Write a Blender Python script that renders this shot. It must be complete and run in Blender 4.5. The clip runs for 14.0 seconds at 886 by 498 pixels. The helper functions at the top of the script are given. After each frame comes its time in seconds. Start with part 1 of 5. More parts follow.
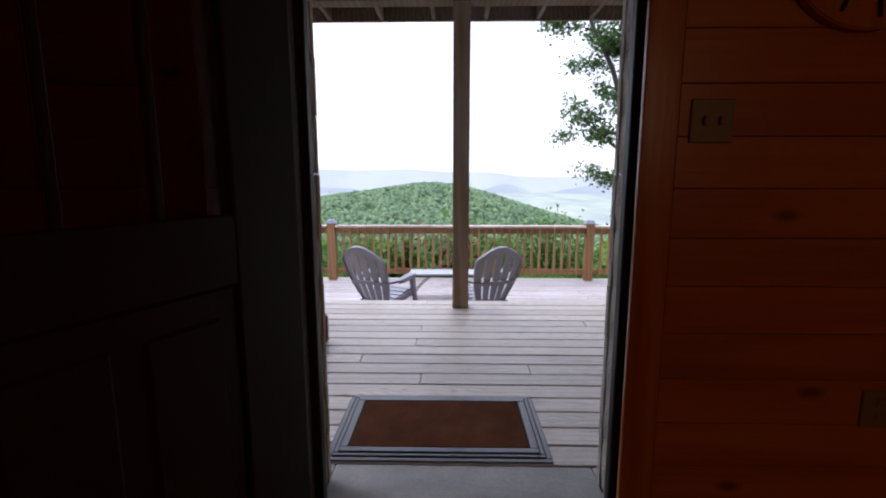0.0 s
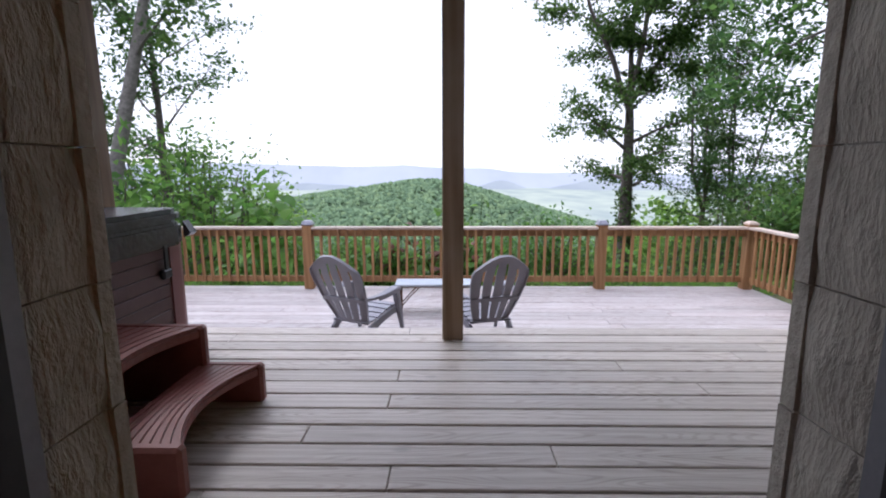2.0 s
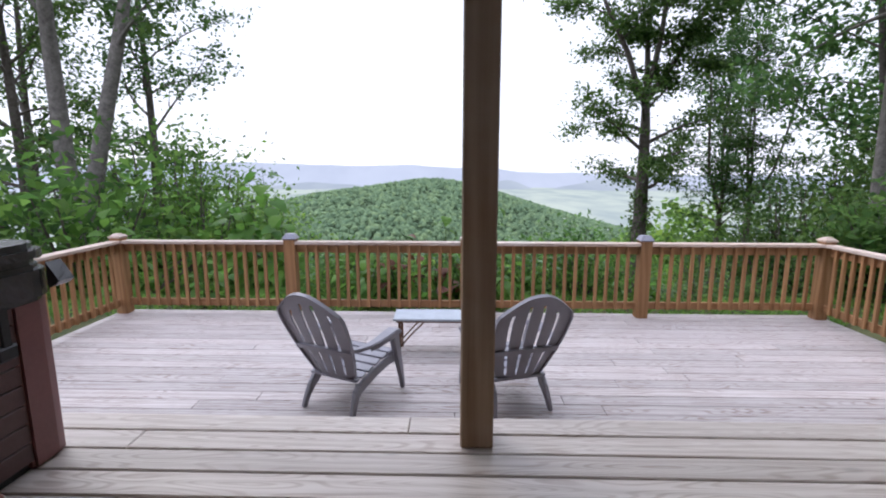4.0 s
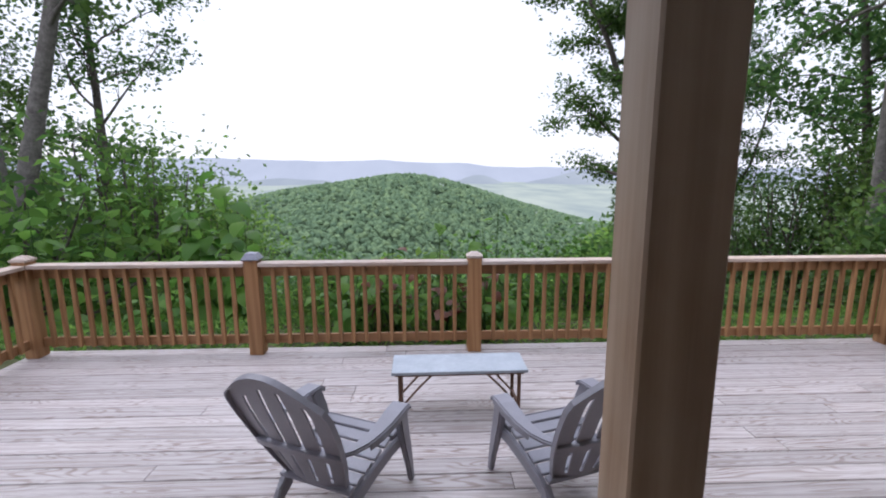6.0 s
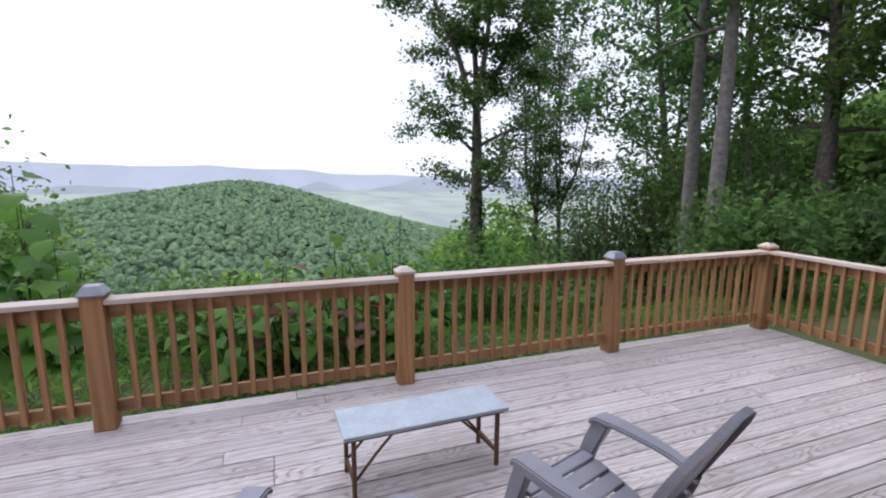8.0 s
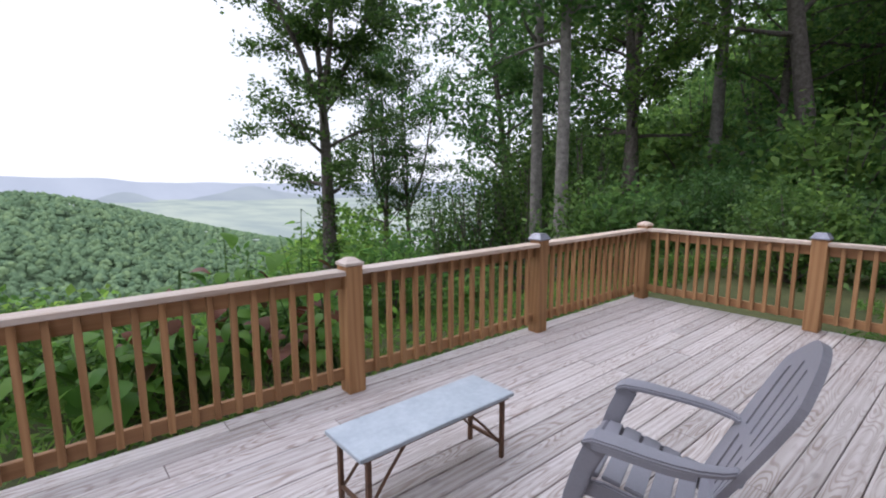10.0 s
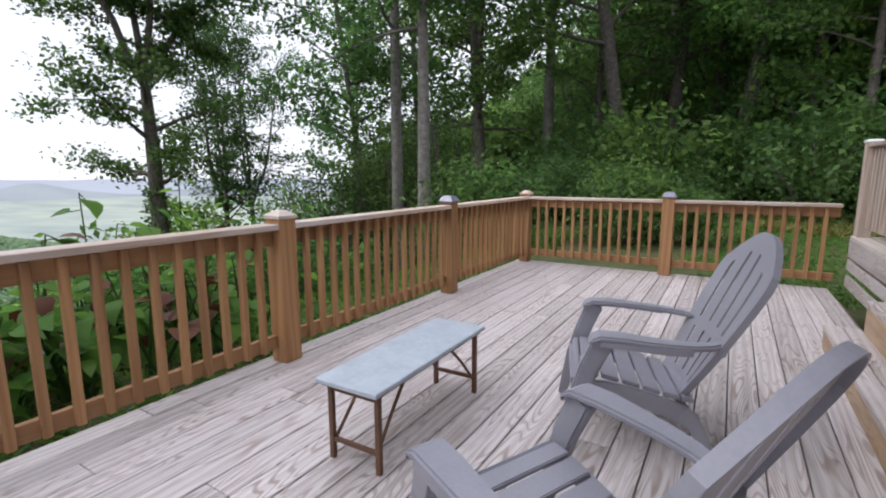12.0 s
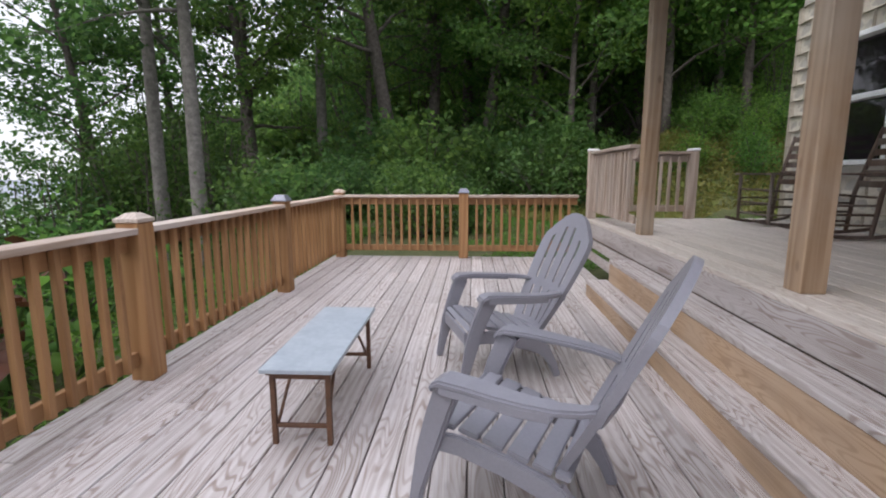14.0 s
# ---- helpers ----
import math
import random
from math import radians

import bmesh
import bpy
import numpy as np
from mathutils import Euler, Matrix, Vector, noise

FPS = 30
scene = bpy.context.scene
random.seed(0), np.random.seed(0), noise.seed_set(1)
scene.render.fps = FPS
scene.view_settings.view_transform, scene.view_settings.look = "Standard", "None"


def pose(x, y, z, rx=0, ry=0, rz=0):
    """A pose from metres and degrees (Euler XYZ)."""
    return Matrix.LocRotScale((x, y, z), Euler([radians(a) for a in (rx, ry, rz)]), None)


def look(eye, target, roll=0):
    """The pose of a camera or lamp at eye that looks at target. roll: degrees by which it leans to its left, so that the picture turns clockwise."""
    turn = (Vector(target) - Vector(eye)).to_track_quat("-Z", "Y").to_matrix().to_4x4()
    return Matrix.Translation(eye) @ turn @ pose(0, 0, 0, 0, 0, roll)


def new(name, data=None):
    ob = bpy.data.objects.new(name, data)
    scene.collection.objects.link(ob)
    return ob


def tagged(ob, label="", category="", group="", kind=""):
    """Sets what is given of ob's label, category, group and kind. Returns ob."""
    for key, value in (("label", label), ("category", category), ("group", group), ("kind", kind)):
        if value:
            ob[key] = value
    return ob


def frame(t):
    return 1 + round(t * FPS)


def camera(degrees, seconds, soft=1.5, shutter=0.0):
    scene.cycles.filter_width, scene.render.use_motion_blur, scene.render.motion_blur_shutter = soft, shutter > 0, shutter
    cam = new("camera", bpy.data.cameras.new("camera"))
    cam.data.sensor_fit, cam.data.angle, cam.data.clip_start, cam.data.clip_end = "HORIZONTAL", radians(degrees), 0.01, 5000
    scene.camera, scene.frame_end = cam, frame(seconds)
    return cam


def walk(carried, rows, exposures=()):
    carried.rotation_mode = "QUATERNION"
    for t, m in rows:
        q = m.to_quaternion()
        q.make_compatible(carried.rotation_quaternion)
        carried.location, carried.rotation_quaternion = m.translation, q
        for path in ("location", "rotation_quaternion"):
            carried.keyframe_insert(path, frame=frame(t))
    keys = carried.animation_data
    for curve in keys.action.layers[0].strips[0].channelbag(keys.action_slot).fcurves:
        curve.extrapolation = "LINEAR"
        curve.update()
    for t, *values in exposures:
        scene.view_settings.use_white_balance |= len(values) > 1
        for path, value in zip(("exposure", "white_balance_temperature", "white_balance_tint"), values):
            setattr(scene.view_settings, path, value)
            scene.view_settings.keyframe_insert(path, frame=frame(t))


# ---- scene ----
cam = camera(86.1, 14.0, soft=2.0)
PATH = [
    (0, (-0.109, -4.454, 1.202), (-0.153, -2.479, 0.888), -0.0),
    (0.5, (-0.111, -4.247, 1.172), (-0.141, -2.273, 0.853), -0.0),
    (1, (-0.109, -4.004, 1.154), (-0.129, -2.031, 0.829), 0.1),
    (1.5, (-0.085, -3.73, 1.151), (-0.11, -1.756, 0.826), -0.1),
    (2, (-0.067, -3.449, 1.167), (-0.095, -1.477, 0.838), -0.1),
    (2.5, (-0.048, -3.135, 1.183), (-0.078, -1.162, 0.852), -0.1),
    (3, (-0.065, -2.813, 1.203), (-0.102, -0.841, 0.87), -0.0),
    (5.5, (-0.368, -1.363, 1.233), (-0.42, 0.61, 0.907), 0.1),
    (6, (-0.471, -1.053, 1.274), (-0.405, 0.915, 0.923), -0.2),
    (6.5, (-0.608, -0.825, 1.246), (-0.375, 1.134, 0.91), 0.2),
    (7, (-0.751, -0.605, 1.208), (-0.349, 1.329, 0.884), 0.2),
    (7.5, (-0.911, -0.391, 1.214), (-0.35, 1.502, 0.892), 0.3),
    (9.8, (-1.634, 0.459, 1.011), (-0.436, 2.033, 0.717), -0.1),
    (10, (-1.684, 0.514, 0.987), (-0.414, 2.031, 0.693), -0.2),
    (10.5, (-1.774, 0.656, 0.892), (-0.374, 2.053, 0.593), -0.0),
    (11, (-1.878, 0.774, 0.8), (-0.381, 2.064, 0.495), -0.1),
    (11.5, (-2.001, 0.894, 0.715), (-0.407, 2.062, 0.407), -0.2),
    (12, (-2.117, 1.049, 0.647), (-0.43, 2.076, 0.336), -0.1),
    (12.5, (-2.259, 1.203, 0.61), (-0.482, 2.068, 0.301), -0.1),
    (13, (-2.412, 1.342, 0.622), (-0.561, 2.033, 0.311), -0.0),
    (13.5, (-2.584, 1.439, 0.653), (-0.655, 1.861, 0.336), -0.2),
    (14, (-2.701, 1.582, 0.64), (-0.73, 1.707, 0.327), -0.1),
]
walk(cam, [(t, look(e, g, r)) for t, e, g, r in PATH],
     [(0, 0.85, 5800, 17), (1, 0.8, 5800, 17), (2, 0.72, 5850, 16), (3, 0.64, 5900, 15), (5.5, 0.4, 5950, 15), (7.5, 0.36, 5950, 15), (10, 0.4, 6050, 13), (14, 0.45, 6300, 12)])

# ---------------------------------------------------------------- light
world = bpy.data.worlds.new("overcast_sky")
scene.world = world
world.use_nodes = True
wt = world.node_tree
wt.nodes.clear()
w_out = wt.nodes.new("ShaderNodeOutputWorld")
w_bg = wt.nodes.new("ShaderNodeBackground")
w_sky = wt.nodes.new("ShaderNodeTexSky")
w_sky.sky_type = "NISHITA"
w_sky.sun_disc = False
w_sky.sun_elevation = radians(42)
w_sky.sun_rotation = radians(-44)
w_mix = wt.nodes.new("ShaderNodeMix")
w_mix.data_type = "RGBA"
w_mix.inputs[0].default_value = 0.9
w_tc = wt.nodes.new("ShaderNodeTexCoord")
w_sep = wt.nodes.new("ShaderNodeSeparateXYZ")
w_ramp = wt.nodes.new("ShaderNodeValToRGB")
w_ramp.color_ramp.elements[0].position, w_ramp.color_ramp.elements[0].color = 0.3, (7.35, 7.4, 7.8, 1)
w_ramp.color_ramp.elements[1].position, w_ramp.color_ramp.elements[1].color = 0.95, (18.0, 18.4, 20.0, 1)
wt.links.new(w_tc.outputs["Generated"], w_sep.inputs[0])
wt.links.new(w_sep.outputs[2], w_ramp.inputs[0])
wt.links.new(w_ramp.outputs[0], w_mix.inputs[7])
wt.links.new(w_sky.outputs[0], w_mix.inputs[6])
wt.links.new(w_mix.outputs[2], w_bg.inputs[0])
w_bg.inputs[1].default_value = 0.12
wt.links.new(w_bg.outputs[0], w_out.inputs[0])
sun_data = bpy.data.lights.new("sun", "SUN")
sun_data.energy = 1.5
sun_data.angle = radians(30)
sun_data.color = (1.0, 0.96, 0.9)
sun = new("sun", sun_data)
sun.matrix_world = look((0, 0, 30), (23, -24, 0))
bulb_data = bpy.data.lights.new("room_bulb", "POINT")
bulb_data.energy = 6.5
bulb_data.color = (1.0, 0.62, 0.3)
bulb_data.shadow_soft_size = 0.08
bulb = new("room_bulb", bulb_data)
bulb.location = (1.3, -6.2, 1.75)


# ---------------------------------------------------------------- materials
def shader(name, rough=0.6, metal=0.0, spec=0.4):
    m = bpy.data.materials.new(name)
    m.use_nodes = True
    p = m.node_tree.nodes["Principled BSDF"]
    p.inputs["Roughness"].default_value = rough
    p.inputs["Metallic"].default_value = metal
    p.inputs["Specular IOR Level"].default_value = spec
    return m, m.node_tree, p


def ramp(nt, fac, stops):
    r = nt.nodes.new("ShaderNodeValToRGB")
    while len(r.color_ramp.elements) < len(stops):
        r.color_ramp.elements.new(0.5)
    for e, (pos, col) in zip(r.color_ramp.elements, stops):
        e.position, e.color = pos, (*col, 1)
    nt.links.new(fac, r.inputs[0])
    return r.outputs[0]


def coords(nt, scale=(1, 1, 1), spread=0.0):
    """Object coordinates, stretched, and shifted from piece to piece."""
    tc = nt.nodes.new("ShaderNodeTexCoord")
    mp = nt.nodes.new("ShaderNodeMapping")
    mp.inputs["Scale"].default_value = scale
    nt.links.new(tc.outputs["Object"], mp.inputs[0])
    if spread:
        oi = nt.nodes.new("ShaderNodeObjectInfo")
        ml = nt.nodes.new("ShaderNodeVectorMath")
        ml.operation = "SCALE"
        ml.inputs[0].default_value = (spread, spread * 1.7, spread * 0.6)
        nt.links.new(oi.outputs["Random"], ml.inputs["Scale"])
        nt.links.new(ml.outputs[0], mp.inputs["Location"])
    return mp.outputs[0]


def noise_tex(nt, vec, scale, detail=6, rough=0.6, dist=0.0):
    n = nt.nodes.new("ShaderNodeTexNoise")
    n.inputs["Scale"].default_value = scale
    n.inputs["Detail"].default_value = detail
    n.inputs["Roughness"].default_value = rough
    n.inputs["Distortion"].default_value = dist
    nt.links.new(vec, n.inputs["Vector"])
    return n.outputs["Fac"]


def blend(nt, a, b, fac, mode="MIX"):
    x = nt.nodes.new("ShaderNodeMix")
    x.data_type, x.blend_type = "RGBA", mode
    for src, i in ((fac, 0), (a, 6), (b, 7)):
        if isinstance(src, (int, float)):
            x.inputs[i].default_value = src
        elif isinstance(src, tuple):
            x.inputs[i].default_value = (*src, 1)
        else:
            nt.links.new(src, x.inputs[i])
    return x.outputs[2]


def bump(nt, p, height, strength, distance):
    b = nt.nodes.new("ShaderNodeBump")
    b.inputs["Strength"].default_value = strength
    b.inputs["Distance"].default_value = distance
    nt.links.new(height, b.inputs["Height"])
    nt.links.new(b.outputs[0], p.inputs["Normal"])


def wood(name, light, dark, axis=0, rough=0.75, grain=1.0, stain=(0.5, 0.5, 0.5), stain_amount=0.25, spread=7.0, vary=0.25, knots=0.0, spec=0.3, rings=0.0):
    m, nt, p = shader(name, rough, spec=spec)
    long = [1.0, 1.0, 1.0]
    long[axis] = 0.1 if axis < 2 else 0.045
    v = coords(nt, tuple(long), spread)
    wave = nt.nodes.new("ShaderNodeTexWave")
    wave.bands_direction = ("Y", "X", "DIAGONAL")[axis]
    wave.inputs["Scale"].default_value = 6.5 * grain
    wave.inputs["Distortion"].default_value = 10.0
    wave.inputs["Detail"].default_value = 2.0
    wave.inputs["Detail Scale"].default_value = 0.8
    nt.links.new(v, wave.inputs["Vector"])
    fine = [60.0, 60.0, 60.0]
    fine[axis] = 2.0
    f = noise_tex(nt, coords(nt, tuple(fine), spread), 1.0, 4)
    g = blend(nt, wave.outputs["Fac"], f, 0.62)
    col = ramp(nt, g, ((0.22, dark), (0.7, light)))
    big = ramp(nt, noise_tex(nt, coords(nt, (1, 1, 1), spread), 1.3, 5), ((0.38, (0, 0, 0)), (0.68, (1, 1, 1))))
    amt = nt.nodes.new("ShaderNodeMath")
    amt.operation = "MULTIPLY"
    amt.inputs[1].default_value = stain_amount
    nt.links.new(big, amt.inputs[0])
    col = blend(nt, col, stain, amt.outputs[0])
    oi = nt.nodes.new("ShaderNodeObjectInfo")
    tone = ramp(nt, oi.outputs["Random"], ((0.0, (1 - vary,) * 3), (1.0, (1.0, 1.0, 1.0))))
    col = blend(nt, col, tone, 1.0, "MULTIPLY")
    if rings:
        # flat-sawn figure: contour lines of a field drawn out along the board
        fig = [8.0, 8.0, 8.0]
        fig[axis] = 0.9
        field = noise_tex(nt, coords(nt, tuple(fig), spread), 1.0, 1)
        turns = nt.nodes.new("ShaderNodeMath")
        turns.operation = "MULTIPLY"
        turns.inputs[1].default_value = 130.0
        nt.links.new(field, turns.inputs[0])
        ring = nt.nodes.new("ShaderNodeMath")
        ring.operation = "SINE"
        nt.links.new(turns.outputs[0], ring.inputs[0])
        line = ramp(nt, ring.outputs[0], ((0.1, (1, 1, 1)), (0.9, (0.6, 0.52, 0.47))))
        worn = noise_tex(nt, coords(nt, (2.0, 2.0, 2.0), spread), 1.0, 3)
        share = nt.nodes.new("ShaderNodeMath")
        share.operation = "MULTIPLY"
        share.inputs[1].default_value = rings
        nt.links.new(ramp(nt, worn, ((0.35, (0.15, 0.15, 0.15)), (0.6, (1, 1, 1)))), share.inputs[0])
        col = blend(nt, col, line, share.outputs[0], "MULTIPLY")
    if knots:
        vo = nt.nodes.new("ShaderNodeTexVoronoi")
        kn = [5.0, 5.0, 5.0]
        kn[axis] = 2.4
        vo.inputs["Scale"].default_value = 1.0
        nt.links.new(coords(nt, tuple(kn), spread), vo.inputs["Vector"])
        kf = ramp(nt, vo.outputs["Distance"], ((0.05, (1, 1, 1)), (0.12, (0, 0, 0))))
        ka = nt.nodes.new("ShaderNodeMath")
        ka.operation = "MULTIPLY"
        ka.inputs[1].default_value = knots
        nt.links.new(kf, ka.inputs[0])
        col = blend(nt, col, tuple(c * 0.3 for c in dark), ka.outputs[0])
    nt.links.new(col, p.inputs["Base Color"])
    bump(nt, p, g, 0.5, 0.003)
    return m


def plain(name, a, b, scale=4.0, rough=0.6, metal=0.0, relief=0.15, depth=0.003, spec=0.4, fine=60.0):
    m, nt, p = shader(name, rough, metal, spec)
    v = coords(nt)
    n1, n2 = noise_tex(nt, v, scale, 6), noise_tex(nt, v, fine, 3)
    nt.links.new(ramp(nt, blend(nt, n1, n2, 0.35), ((0.32, a), (0.68, b))), p.inputs["Base Color"])
    bump(nt, p, n2, relief, depth)
    return m


def foliage(name, cols, through_light=0.35, rough=0.5):
    """Leaves that differ from leaf to leaf and let some light through."""
    m, nt, p = shader(name, rough, spec=0.25)
    geo = nt.nodes.new("ShaderNodeNewGeometry")
    n = len(cols)
    col = ramp(nt, geo.outputs["Random Per Island"], [(i / (n - 1), c) for i, c in enumerate(cols)])
    oi = nt.nodes.new("ShaderNodeObjectInfo")
    col = blend(nt, col, ramp(nt, oi.outputs["Random"], ((0, (0.7, 0.78, 0.8)), (1, (1.1, 1.0, 0.85)))), 1.0, "MULTIPLY")
    nt.links.new(col, p.inputs["Base Color"])
    tr = nt.nodes.new("ShaderNodeBsdfTranslucent")
    nt.links.new(col, tr.inputs[0])
    mx = nt.nodes.new("ShaderNodeMixShader")
    mx.inputs[0].default_value = through_light
    nt.links.new(p.outputs[0], mx.inputs[1])
    nt.links.new(tr.outputs[0], mx.inputs[2])
    nt.links.new(mx.outputs[0], nt.nodes["Material Output"].inputs[0])
    return m


DECK = wood("weathered_deck_pine", (0.56, 0.512, 0.505), (0.385, 0.33, 0.308), 0, 0.5, 1.0, (0.6, 0.555, 0.54), 0.4, vary=0.22, knots=0.35, spec=0.55, rings=0.95)
# a warmer pine than DECK, also lightened to make up for roof shade
PORCHWOOD = wood("lightened_porch_pine", (0.66, 0.595, 0.54), (0.52, 0.45, 0.395), 0, 0.45, 1.0, (0.68, 0.62, 0.57), 0.4, vary=0.2, knots=0.3, spec=0.6, rings=0.6)
RISER = wood("weathered_tan_riser", (0.54, 0.375, 0.24), (0.36, 0.23, 0.135), 0, 0.65, 1.0, (0.54, 0.44, 0.36), 0.4, rings=0.5)
RAIL_Z = wood("stained_rail_upright", (0.39, 0.215, 0.1), (0.26, 0.13, 0.055), 2, 0.6, 1.3, (0.36, 0.18, 0.075), 0.4)
RAIL_X = wood("stained_rail_along", (0.39, 0.215, 0.1), (0.26, 0.13, 0.055), 0, 0.6, 1.3, (0.38, 0.2, 0.1), 0.35)
RAIL_Y = wood("stained_rail_along_side", (0.39, 0.215, 0.1), (0.26, 0.13, 0.055), 1, 0.6, 1.3, (0.38, 0.2, 0.1), 0.35)
CAP_X = wood("bleached_handrail", (0.62, 0.5, 0.42), (0.42, 0.3, 0.22), 0, 0.6, 1.3, (0.6, 0.55, 0.52), 0.5)
CAP_Y = wood("bleached_handrail_side", (0.62, 0.5, 0.42), (0.42, 0.3, 0.22), 1, 0.6, 1.3, (0.6, 0.55, 0.52), 0.5)
POST = wood("brown_timber_post", (0.36, 0.25, 0.165), (0.23, 0.145, 0.085), 2, 0.65, 1.1, (0.42, 0.37, 0.32), 0.5, knots=0.5)
GREYRAIL = wood("greyed_rail_wood", (0.5, 0.4, 0.33), (0.3, 0.22, 0.17), 2, 0.75, 1.2, (0.5, 0.45, 0.42), 0.5)
GREYRAIL_X = wood("greyed_rail_wood_along", (0.5, 0.4, 0.33), (0.3, 0.22, 0.17), 0, 0.75, 1.2, (0.5, 0.45, 0.42), 0.5)
GREYRAIL_Y = wood("greyed_rail_wood_side", (0.5, 0.4, 0.33), (0.3, 0.22, 0.17), 1, 0.75, 1.2, (0.5, 0.45, 0.42), 0.5)
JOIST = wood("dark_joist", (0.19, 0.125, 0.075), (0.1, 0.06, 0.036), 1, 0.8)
PINE = wood("varnished_knotty_pine", (0.5, 0.17, 0.035), (0.36, 0.1, 0.018), 0, 0.35, 0.8, (0.42, 0.12, 0.02), 0.3, vary=0.18, knots=0.85, spec=0.5)
PINE_Z = wood("varnished_pine_casing", (0.5, 0.17, 0.035), (0.34, 0.09, 0.016), 2, 0.35, 0.8, (0.42, 0.12, 0.02), 0.3, spec=0.5)
ROCKER = wood("dark_rocker_wood", (0.12, 0.07, 0.045), (0.06, 0.032, 0.02), 2, 0.55, 1.5)
DOORWOOD = plain("dark_door_paint", (0.016, 0.008, 0.007), (0.024, 0.012, 0.01), 3, 0.5, spec=0.3)
JAMB = plain("grey_steel_jamb", (0.19, 0.19, 0.21), (0.26, 0.26, 0.285), 3, 0.42, 0.2)
SEAL = plain("black_rubber_seal", (0.012, 0.012, 0.014), (0.02, 0.02, 0.022), 9, 0.5)
STEEL = plain("bright_steel", (0.5, 0.5, 0.52), (0.62, 0.62, 0.64), 12, 0.3, 0.9)
STONE = plain("split_face_stone", (0.37, 0.335, 0.28), (0.55, 0.505, 0.425), 6, 0.9, 0, 0.9, 0.012, 0.2, 34)
MORTAR = plain("mortar", (0.3, 0.28, 0.25), (0.4, 0.38, 0.34), 8, 0.95, 0, 0.6, 0.006, 0.1)
CONCRETE = plain("worn_concrete", (0.3, 0.29, 0.285), (0.46, 0.45, 0.45), 5, 0.75, 0, 0.4, 0.004)
WHITE = plain("white_vinyl", (0.74, 0.74, 0.74), (0.82, 0.82, 0.82), 3, 0.45)
IVORY = plain("ivory_plastic", (0.2, 0.15, 0.085), (0.25, 0.19, 0.11), 3, 0.45)
CHAIR = plain("taupe_resin", (0.208, 0.203, 0.232), (0.265, 0.258, 0.294), 3, 0.4, 0, 0.12, 0.002, 0.5, 90)
TABLETOP = plain("blue_grey_tabletop", (0.3, 0.335, 0.38), (0.43, 0.47, 0.51), 5, 0.38, 0, 0.12, 0.002, 0.5, 30)
RUST = plain("rusted_brown_steel", (0.085, 0.05, 0.035), (0.19, 0.1, 0.06), 14, 0.6, 0.4, 0.4, 0.002)
TUBWOOD = plain("brown_tub_panel", (0.085, 0.045, 0.045), (0.13, 0.07, 0.066), 5, 0.5, 0, 0.25, 0.002)
TUBCOL = plain("reddish_tub_corner", (0.19, 0.078, 0.074), (0.24, 0.105, 0.098), 4, 0.4)
COVER = plain("dark_grey_vinyl_cover", (0.032, 0.031, 0.036), (0.06, 0.058, 0.066), 3, 0.24, 0, 0.5, 0.012, 0.6, 14)
STEPRED = plain("red_brown_plastic_step", (0.2, 0.062, 0.05), (0.27, 0.09, 0.072), 5, 0.4, 0, 0.15, 0.002)
BLACK = plain("black_plastic", (0.012, 0.012, 0.013), (0.025, 0.025, 0.028), 8, 0.45)
COIR = plain("coir_bristle", (0.075, 0.024, 0.01), (0.17, 0.058, 0.022), 7, 0.95, 0, 1.0, 0.012, 0.1, 220)
MATRIM = plain("grey_rubber_rim", (0.04, 0.042, 0.052), (0.08, 0.084, 0.1), 9, 0.35, 0, 0.2, 0.002, 0.5)
HOSE = plain("blue_hose", (0.01, 0.13, 0.3), (0.015, 0.18, 0.38), 6, 0.4)
SOLAR = plain("grey_solar_cap", (0.16, 0.16, 0.2), (0.27, 0.27, 0.32), 9, 0.3, 0.2)
SIDING = wood("brown_lap_siding", (0.3, 0.22, 0.15), (0.2, 0.14, 0.09), 0, 0.8)
BARK = plain("grey_brown_bark", (0.05, 0.042, 0.036), (0.16, 0.14, 0.125), 7, 0.95, 0, 1.0, 0.03, 0.1, 16)
PALEBARK = plain("pale_grey_bark", (0.09, 0.082, 0.075), (0.24, 0.222, 0.205), 6, 0.95, 0, 1.0, 0.02, 0.1, 18)
LEAF = foliage("tree_leaves", ((0.045, 0.1, 0.03), (0.08, 0.155, 0.042), (0.12, 0.21, 0.055)), 0.45)
LEAF_DARK = foliage("shaded_wood_leaves", ((0.075, 0.155, 0.05), (0.125, 0.23, 0.065), (0.18, 0.3, 0.075)), 0.7)
LEAF_LIGHT = foliage("bright_shrub_leaves", ((0.08, 0.175, 0.045), (0.135, 0.265, 0.06), (0.2, 0.34, 0.075)), 0.72)
BIGLEAF = foliage("broad_weed_leaves", ((0.07, 0.17, 0.05), (0.12, 0.26, 0.055), (0.22, 0.38, 0.05)), 0.6, 0.4)
DEADLEAF = foliage("brown_dead_leaves", ((0.09, 0.035, 0.02), (0.13, 0.05, 0.03)), 0.2)
GRASS = foliage("lawn_grass", ((0.075, 0.18, 0.03), (0.11, 0.235, 0.035), (0.15, 0.27, 0.055)), 0.5)
DRYGRASS = foliage("yellowed_bank_grass", ((0.13, 0.15, 0.035), (0.2, 0.19, 0.06), (0.12, 0.17, 0.04)), 0.3)
# far crowns: haze is put into the colour as a paler, greyer green
CANOPY, c_nt, c_p = shader("hazed_wood_canopy", 0.95, spec=0.05)
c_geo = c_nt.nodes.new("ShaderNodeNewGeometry")
